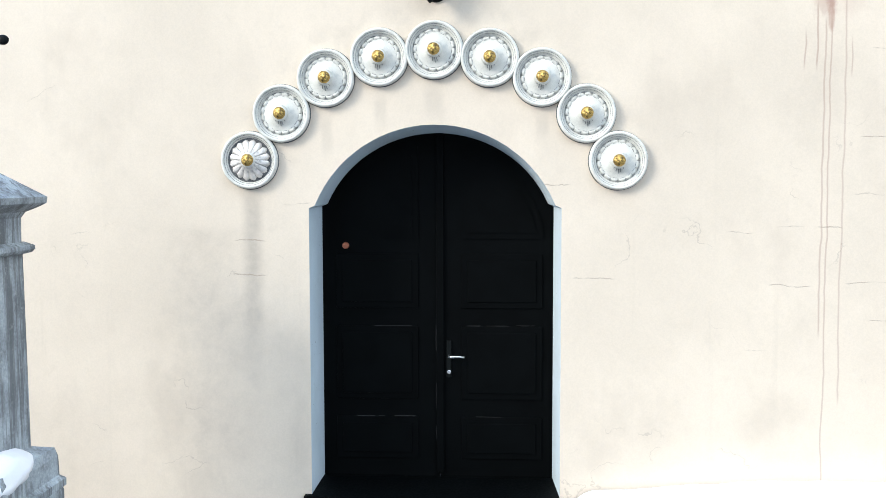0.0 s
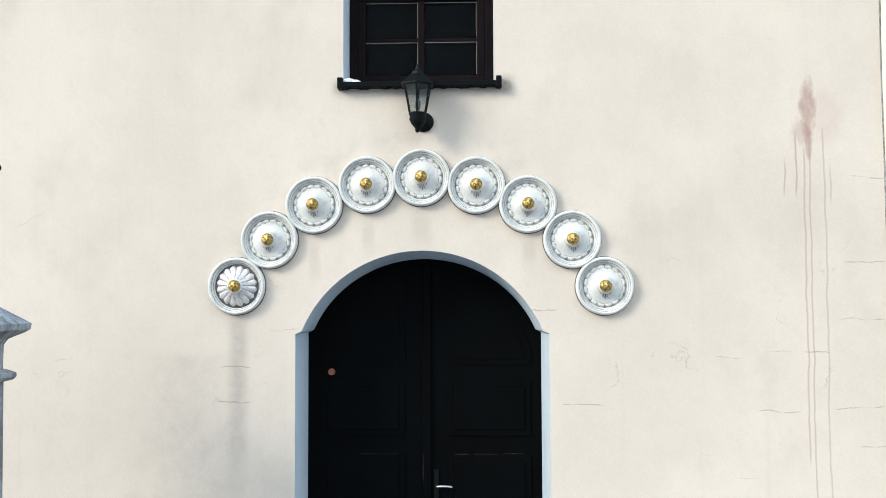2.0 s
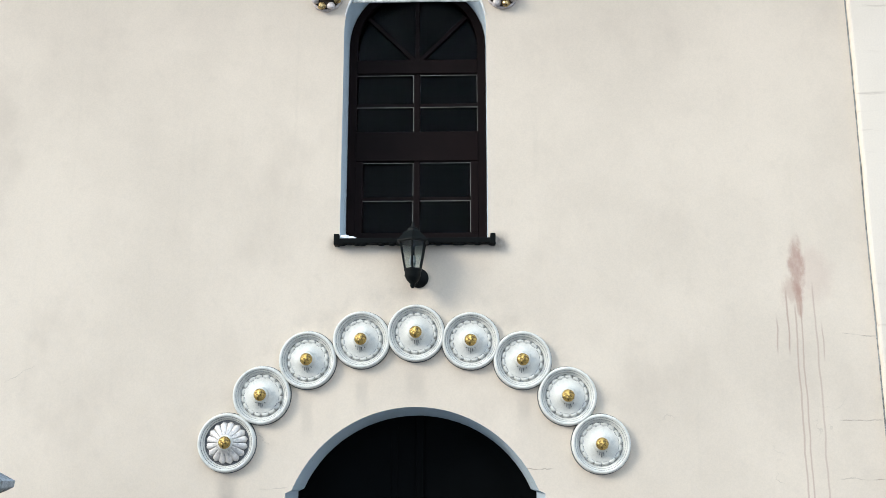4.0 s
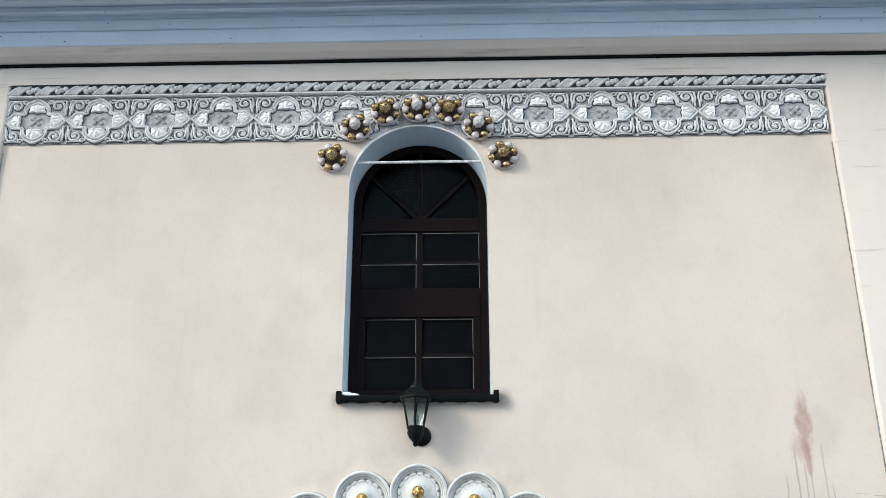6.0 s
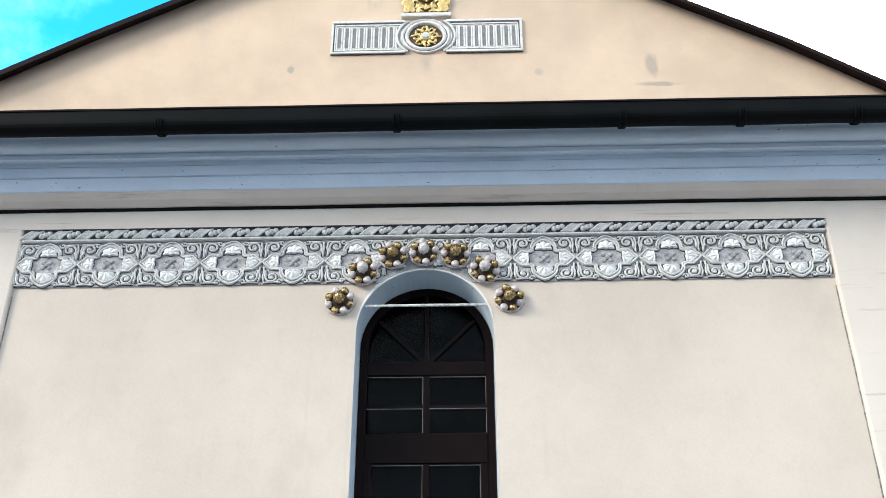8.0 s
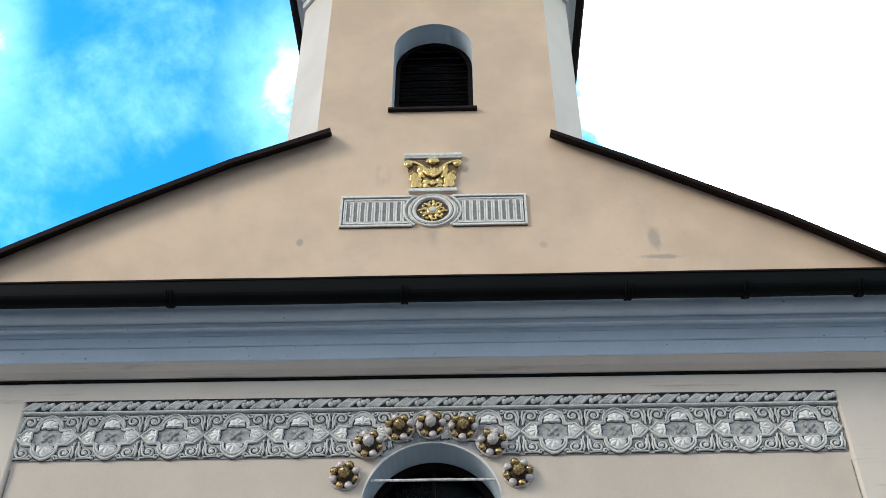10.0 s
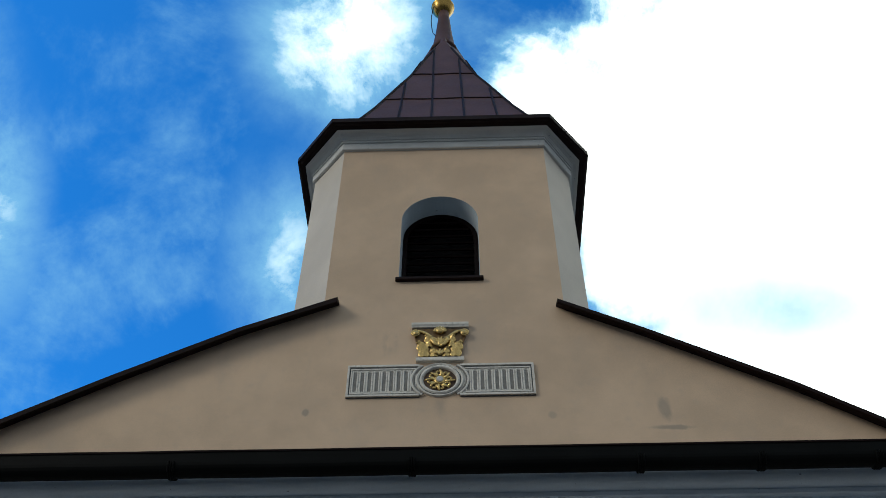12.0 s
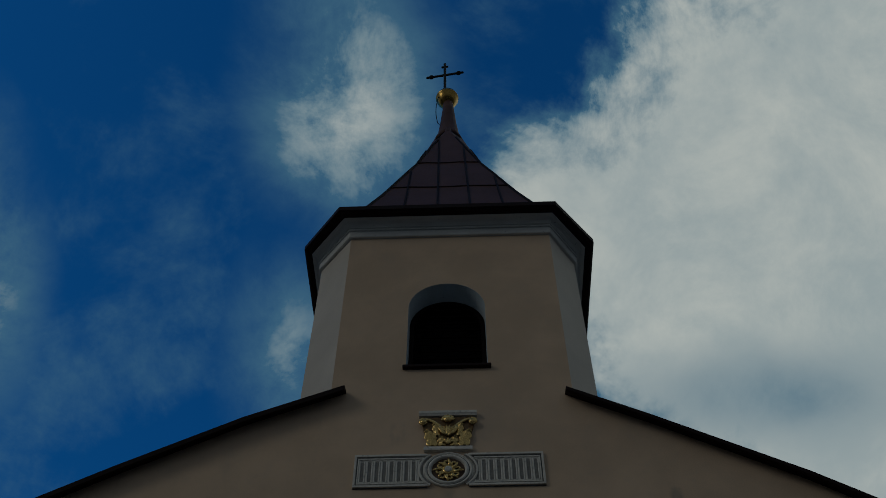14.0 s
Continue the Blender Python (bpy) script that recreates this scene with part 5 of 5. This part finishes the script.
for sx in (-1, 1):
    x0, x1 = (-0.93, -0.20) if sx < 0 else (0.20, 0.945)
    arm = part("fluted_arm", box(bmesh.new(), x0, x1, -0.02, -0.0005, -0.20, 0.205, 0.004), M_STUCCO, orn)
    e, t = (x0, 1) if sx < 0 else (x1, -1)
    bm = bmesh.new()
    for za, zb in ((-0.205, -0.180), (0.182, 0.208)):
        box(bm, x0, x1, -0.050, -0.018, za, zb, 0.005)
    box(bm, min(e, e + t * 0.022), max(e, e + t * 0.022), -0.050, -0.018, -0.180, 0.182, 0.004)
    part("border", bm, M_STUCCO, arm)
    bm = bmesh.new()
    for za, zb in ((-0.166, -0.152), (0.148, 0.164)):
        box(bm, min(e + t * 0.034, e + t * 0.69), max(e + t * 0.034, e + t * 0.69), -0.038, -0.018, za, zb, 0.003)
    box(bm, min(e + t * 0.034, e + t * 0.046), max(e + t * 0.034, e + t * 0.046), -0.038, -0.018, -0.152, 0.148, 0.003)
    part("inner_border", bm, M_STUCCO, arm)
    # dark tubes along the borders stand in for shade in the steps
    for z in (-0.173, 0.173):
        shading = tube(bmesh.new(), [(e + t * (0.026 + 0.68 * i / 6), -0.021, z + 0.002 * math.sin(i * 3.1)) for i in range(7)], 0.0065, 5)
        part("soot_line", shading, M_GRIME_SHADE, arm, "dark line drawn as shade")
    part("soot_line", tube(bmesh.new(), [(e + t * 0.029, -0.021, -0.17), (e + t * 0.028, -0.021, 0.0), (e + t * 0.029, -0.021, 0.17)], 0.006, 5), M_GRIME_SHADE, arm, "dark line drawn as shade")
    part("soot_line", tube(bmesh.new(), [(x0 + (x1 - x0) * i / 6, -0.012, -0.209 + 0.002 * math.sin(i * 2.3)) for i in range(7)], 0.006, 5), M_GRIME_SHADE, arm, "dark line drawn as shade")
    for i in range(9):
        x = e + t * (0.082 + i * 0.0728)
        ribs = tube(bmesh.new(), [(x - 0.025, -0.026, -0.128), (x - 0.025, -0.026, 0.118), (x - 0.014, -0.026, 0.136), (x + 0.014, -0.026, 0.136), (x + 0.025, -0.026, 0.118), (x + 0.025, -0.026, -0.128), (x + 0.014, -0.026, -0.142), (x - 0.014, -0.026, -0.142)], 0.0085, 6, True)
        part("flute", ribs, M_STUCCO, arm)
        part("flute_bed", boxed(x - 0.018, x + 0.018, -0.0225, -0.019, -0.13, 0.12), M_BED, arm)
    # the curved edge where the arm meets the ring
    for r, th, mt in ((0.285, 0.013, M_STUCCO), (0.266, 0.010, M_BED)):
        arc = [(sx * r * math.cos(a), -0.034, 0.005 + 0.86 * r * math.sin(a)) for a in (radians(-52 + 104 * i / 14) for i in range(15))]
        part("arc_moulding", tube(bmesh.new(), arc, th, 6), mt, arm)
part("ring", lathe(bmesh.new(), [(0.240, 0.0), (0.240, 0.035), (0.232, 0.05), (0.222, 0.045), (0.212, 0.022), (0.205, 0.022), (0.200, 0.05), (0.185, 0.058), (0.172, 0.045), (0.166, 0.02), (0.164, 0.006)], 56, close=False), M_STUCCO, orn, smooth=True, at=Matrix.Translation((0, 0, 0.008)) @ Matrix.Diagonal((1, 1, 0.91, 1)))
# dark loop in the ring's hollow, shade put into colour
part("ring_soot", tube(bmesh.new(), [(0.208 * math.cos(a), -0.024, 0.008 + 0.19 * math.sin(a)) for a in (2 * math.pi * i / 48 for i in range(48))], 0.006, 5, True), M_GRIME_SHADE, orn, "dark line drawn as shade")
part("ring_bed", lathe(bmesh.new(), [(0.17, 0.0), (0.17, 0.008), (0.02, 0.010)], 40), material("dark_brown_bed", (0.13, 0.085, 0.06), 0.9, var=0.25, scale=20), orn)
rose = part("gilt_flower", lathe(bmesh.new(), [(0.06, 0.01), (0.055, 0.045), (0.04, 0.055), (0.01, 0.05)], 24), M_GOLD, orn, "gilt leafy flower", True)
for i in range(8):
    a = 2 * math.pi * i / 8
    bm = bmesh.new()
    tube(bm, [(0, -0.02, 0.045), (0.02, -0.04, 0.085), (0.006, -0.045, 0.115), (0, -0.03, 0.152 if i % 2 == 0 else 0.135)], 0.021, 8, taper=lambda u: 1.1 - 0.75 * u)
    tube(bm, [(-0.004, -0.02, 0.05), (-0.03, -0.035, 0.08), (-0.038, -0.03, 0.105), (-0.022, -0.036, 0.118), (-0.012, -0.03, 0.104)], 0.011, 6)
    part("leaf", bm, M_GOLD, rose, smooth=True, at=Matrix.Rotation(a, 4, "Y"))
part("eye", lathe(bmesh.new(), [(0.036, 0.05), (0.034, 0.066), (0.018, 0.072), (0.004, 0.072)], 20), M_WORN, rose, "pale flower eye", True)
def acanthus(h, w, drift):
    """A lobed leaf that stands up from its foot and curls forward at the tip."""
    bm = bmesh.new()
    rows = []
    for i in range(29):
        u = i / 28
        half = w * (0.50 + 0.50 * math.sin(math.pi * min(1, 0.15 + 0.85 * u))) * (0.72 + 0.28 * abs(math.sin(math.pi * 2.6 * u))) * (1 if u < 0.85 else math.sqrt(max(0.02, 1 - ((u - 0.85) / 0.15) ** 2)))
        row = []
        for k in range(-4, 5):
            q = k / 4
            fold = 0.020 * (1 - abs(q)) - 0.010 * abs(math.sin(math.pi * 2.6 * (u - 0.12 * abs(q)))) * abs(q) ** 0.5
            out = 0.012 + fold + 0.05 * u ** 2.5
            row.append(bm.verts.new((half * q + drift * u * u, -out, h * (u - 0.10 * max(0, u - 0.8) / 0.2 - 0.05 * abs(q)))))
        rows.append(row)
    for a, b in zip(rows, rows[1:]):
        for k in range(8):
            bm.faces.new((a[k], a[k + 1], b[k + 1], b[k]))
    back = bmesh.ops.extrude_face_region(bm, geom=bm.faces[:])
    for v in back["geom"]:
        if isinstance(v, bmesh.types.BMVert):
            v.co.y += 0.012
    return bm


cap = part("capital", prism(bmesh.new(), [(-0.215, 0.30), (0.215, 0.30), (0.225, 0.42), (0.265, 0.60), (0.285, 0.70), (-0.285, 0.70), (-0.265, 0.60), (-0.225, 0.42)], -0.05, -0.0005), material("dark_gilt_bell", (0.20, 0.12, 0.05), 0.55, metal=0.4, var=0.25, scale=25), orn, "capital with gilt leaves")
part("abacus", sweep_x([(-0.0005, 0.715), (-0.075, 0.715), (-0.085, 0.73), (-0.10, 0.745), (-0.10, 0.775), (-0.0005, 0.78)], -0.30, 0.30, 4, 0), M_STUCCO, cap)
part("base", sweep_x([(-0.0005, 0.245), (-0.075, 0.245), (-0.08, 0.262), (-0.065, 0.275), (-0.065, 0.295), (-0.0005, 0.298)], -0.245, 0.245, 4, 0), M_STUCCO, cap)
for sx in (-1, 1):
    bm = bmesh.new()
    curl = [(sx * (0.05 + 0.2 * i / 8), -0.075, 0.53 + 0.13 * math.sin(math.pi * 0.55 * i / 8)) for i in range(9)]
    curl += [(sx * (0.25 + 0.042 * (1 - i / 18) * math.sin(i * 0.55)), -0.085, 0.625 + 0.045 * (1 - i / 18) * math.cos(i * 0.55)) for i in range(16)]
    tube(bm, curl, 0.018, 8)
    ball(bm, (sx * 0.25, -0.095, 0.62), 0.032)
    part("volute", bm, M_GOLD, cap, smooth=True)
    for x, z, h, w, tip in ((0.160, 0.305, 0.22, 0.066, 0.055), (0.058, 0.305, 0.12, 0.046, 0.015), (0.112, 0.44, 0.17, 0.044, 0.03)):
        part("acanthus_leaf", acanthus(h, w, tip * sx), M_GOLD, cap, smooth=True, at=Matrix.Translation((sx * x, -0.052, z)))
bm = bmesh.new()
ball(bm, (0, -0.09, 0.655), 0.045)
for i in range(7):
    a = math.pi * (i / 6)
    ball(bm, (0.052 * math.cos(a), -0.09, 0.655 + 0.045 * math.sin(a)), 0.020, 1, 0.8, 1, 8, 6)
part("crest", bm, M_GOLD, cap, smooth=True)
bm = bmesh.new()
ball(bm, (0, -0.08, 0.50), 0.030, 1.0, 0.9, 1.9)
for i in range(6):
    a = math.pi * (0.1 + 0.8 * i / 5)
    tube(bm, [(0, -0.08, 0.46), (0.05 * math.cos(a), -0.095, 0.50 + 0.04 * math.sin(a)), (0.085 * math.cos(a), -0.085, 0.52 + 0.055 * math.sin(a))], 0.011, 6)
for s2 in (-1, 1):
    tube(bm, [(0, -0.07, 0.44), (s2 * 0.05, -0.09, 0.47), (s2 * 0.09, -0.085, 0.53), (s2 * 0.07, -0.08, 0.57)], 0.02, 8)
ball(bm, (0, -0.075, 0.345), 0.026, 1.1, 0.9, 1)
for i in range(5):
    a = math.pi * (0.05 + 0.9 * i / 4)
    tube(bm, [(0, -0.07, 0.33), (0.04 * math.cos(a), -0.09, 0.345 + 0.035 * math.sin(a)), (0.062 * math.cos(a), -0.08, 0.34 + 0.06 * math.sin(a))], 0.012, 6)
part("middle_leaf", bm, M_GOLD, cap, smooth=True)

orn.matrix_basis = Matrix.Translation((GX, 0, GZ - 0.025)) @ Matrix.Diagonal((1, 0.55, 1, 1))

# ---- stone monument in front of the wall ----
MX, MY = -2.86, -1.34
mon = empty("stone_monument", (MX, MY, -0.34), "grey lichened stone pillar with pyramid cap, snow on its plinth", "monument")
MO = Matrix.Translation((0, 0, 0.34))


def square(r, z):
    return [(-r, -r), (r, -r), (r, r), (-r, r)], z


part("shaft", loft([square(0.252, 0.60), (square(0.242, 0)[0], 1.92)]), M_STONE, mon, at=MO)
part("collar", loft([square(0.25, 1.915), square(0.285, 1.925), square(0.30, 1.945), square(0.298, 1.97), square(0.27, 1.985), square(0.25, 1.995)]), M_STONE, mon, at=MO)
part("neck", loft([square(0.238, 1.99), square(0.240, 2.15), square(0.262, 2.19)]), M_STONE, mon, at=MO)
part("cap", loft([square(0.262, 2.188), square(0.33, 2.225), square(0.358, 2.245), square(0.363, 2.285), square(0.02, 2.54)]), M_STONE, mon, at=MO)
part("plinth", loft([square(0.40, -0.38), square(0.40, 0.30), square(0.395, 0.32), square(0.412, 0.33), square(0.412, 0.38), square(0.395, 0.395), square(0.38, 0.41), square(0.376, 0.54), square(0.36, 0.60), square(0.24, 0.64)]), M_STONE, mon, at=MO)
ir = bmesh.new()
box(ir, -0.022, 0.022, -0.022, 0.022, 2.55, 3.50, 0.004)
box(ir, -0.29, 0.29, -0.02, 0.02, 3.24, 3.28, 0.004)
for x in (-0.28, 0.28):
    ball(ir, (x, 0, 3.26), 0.032, 1.2, 0.7, 1)
part("iron_cross", ir, M_IRON, mon, "black iron cross on the cap", at=MO)
sn = ball(bmesh.new(), (0, 0, 0), 1.0, seg=36, rings=22)
for v in sn.verts:
    p = v.co.copy()
    lump = 1 + 0.16 * noise.noise(p * 1.7) + 0.05 * noise.noise(p * 5)
    v.co = Vector((0.285 + 0.125 * p.x * lump, -0.17 + 0.30 * p.y * lump, max(0.44, 0.60 - 0.05 * p.x - 0.06 * max(0, -p.y) + 0.10 * p.z * lump)))
tagged(part("snow_cushion", sn, M_SNOW, smooth=True, at=Matrix.Translation((MX, MY, -0.0))), "white snow cushion lying on the stone plinth", "snow")

# ---- snow bank along the wall ----
def snow_bank():
    bm = bmesh.new()
    rows = []
    for i in range(61):
        x = 1.0 + 3.6 * i / 60
        top = 0.09 + 0.12 * min(1, (x - 1.0) / 1.4) + 0.012 * noise.noise((x * 3, 0, 0))
        top *= min(1, (x - 1.0) / 0.15 + 0.05)
        row = []
        for j in range(15):
            v = j / 14
            row.append(bm.verts.new((x + 0.02 * noise.noise((x * 4, v * 4, 1)), -0.02 - 0.62 * v, -0.40 + (top + 0.40) * max(0, 1 - (max(0, v - 0.35) / 0.65) ** 2) * (0.88 + 0.12 * math.sin(math.pi * min(1, v / 0.7))) + 0.01 * noise.noise((x * 6, v * 6, 3)))))
        rows.append(row)
    for a, b in zip(rows, rows[1:]):
        for k in range(14):
            bm.faces.new((a[k], a[k + 1], b[k + 1], b[k]))
    return bm


tagged(part("snow_bank", snow_bank(), M_SNOW, smooth=True), "white snow bank lying along the foot of the wall", "snow", kind="structure")
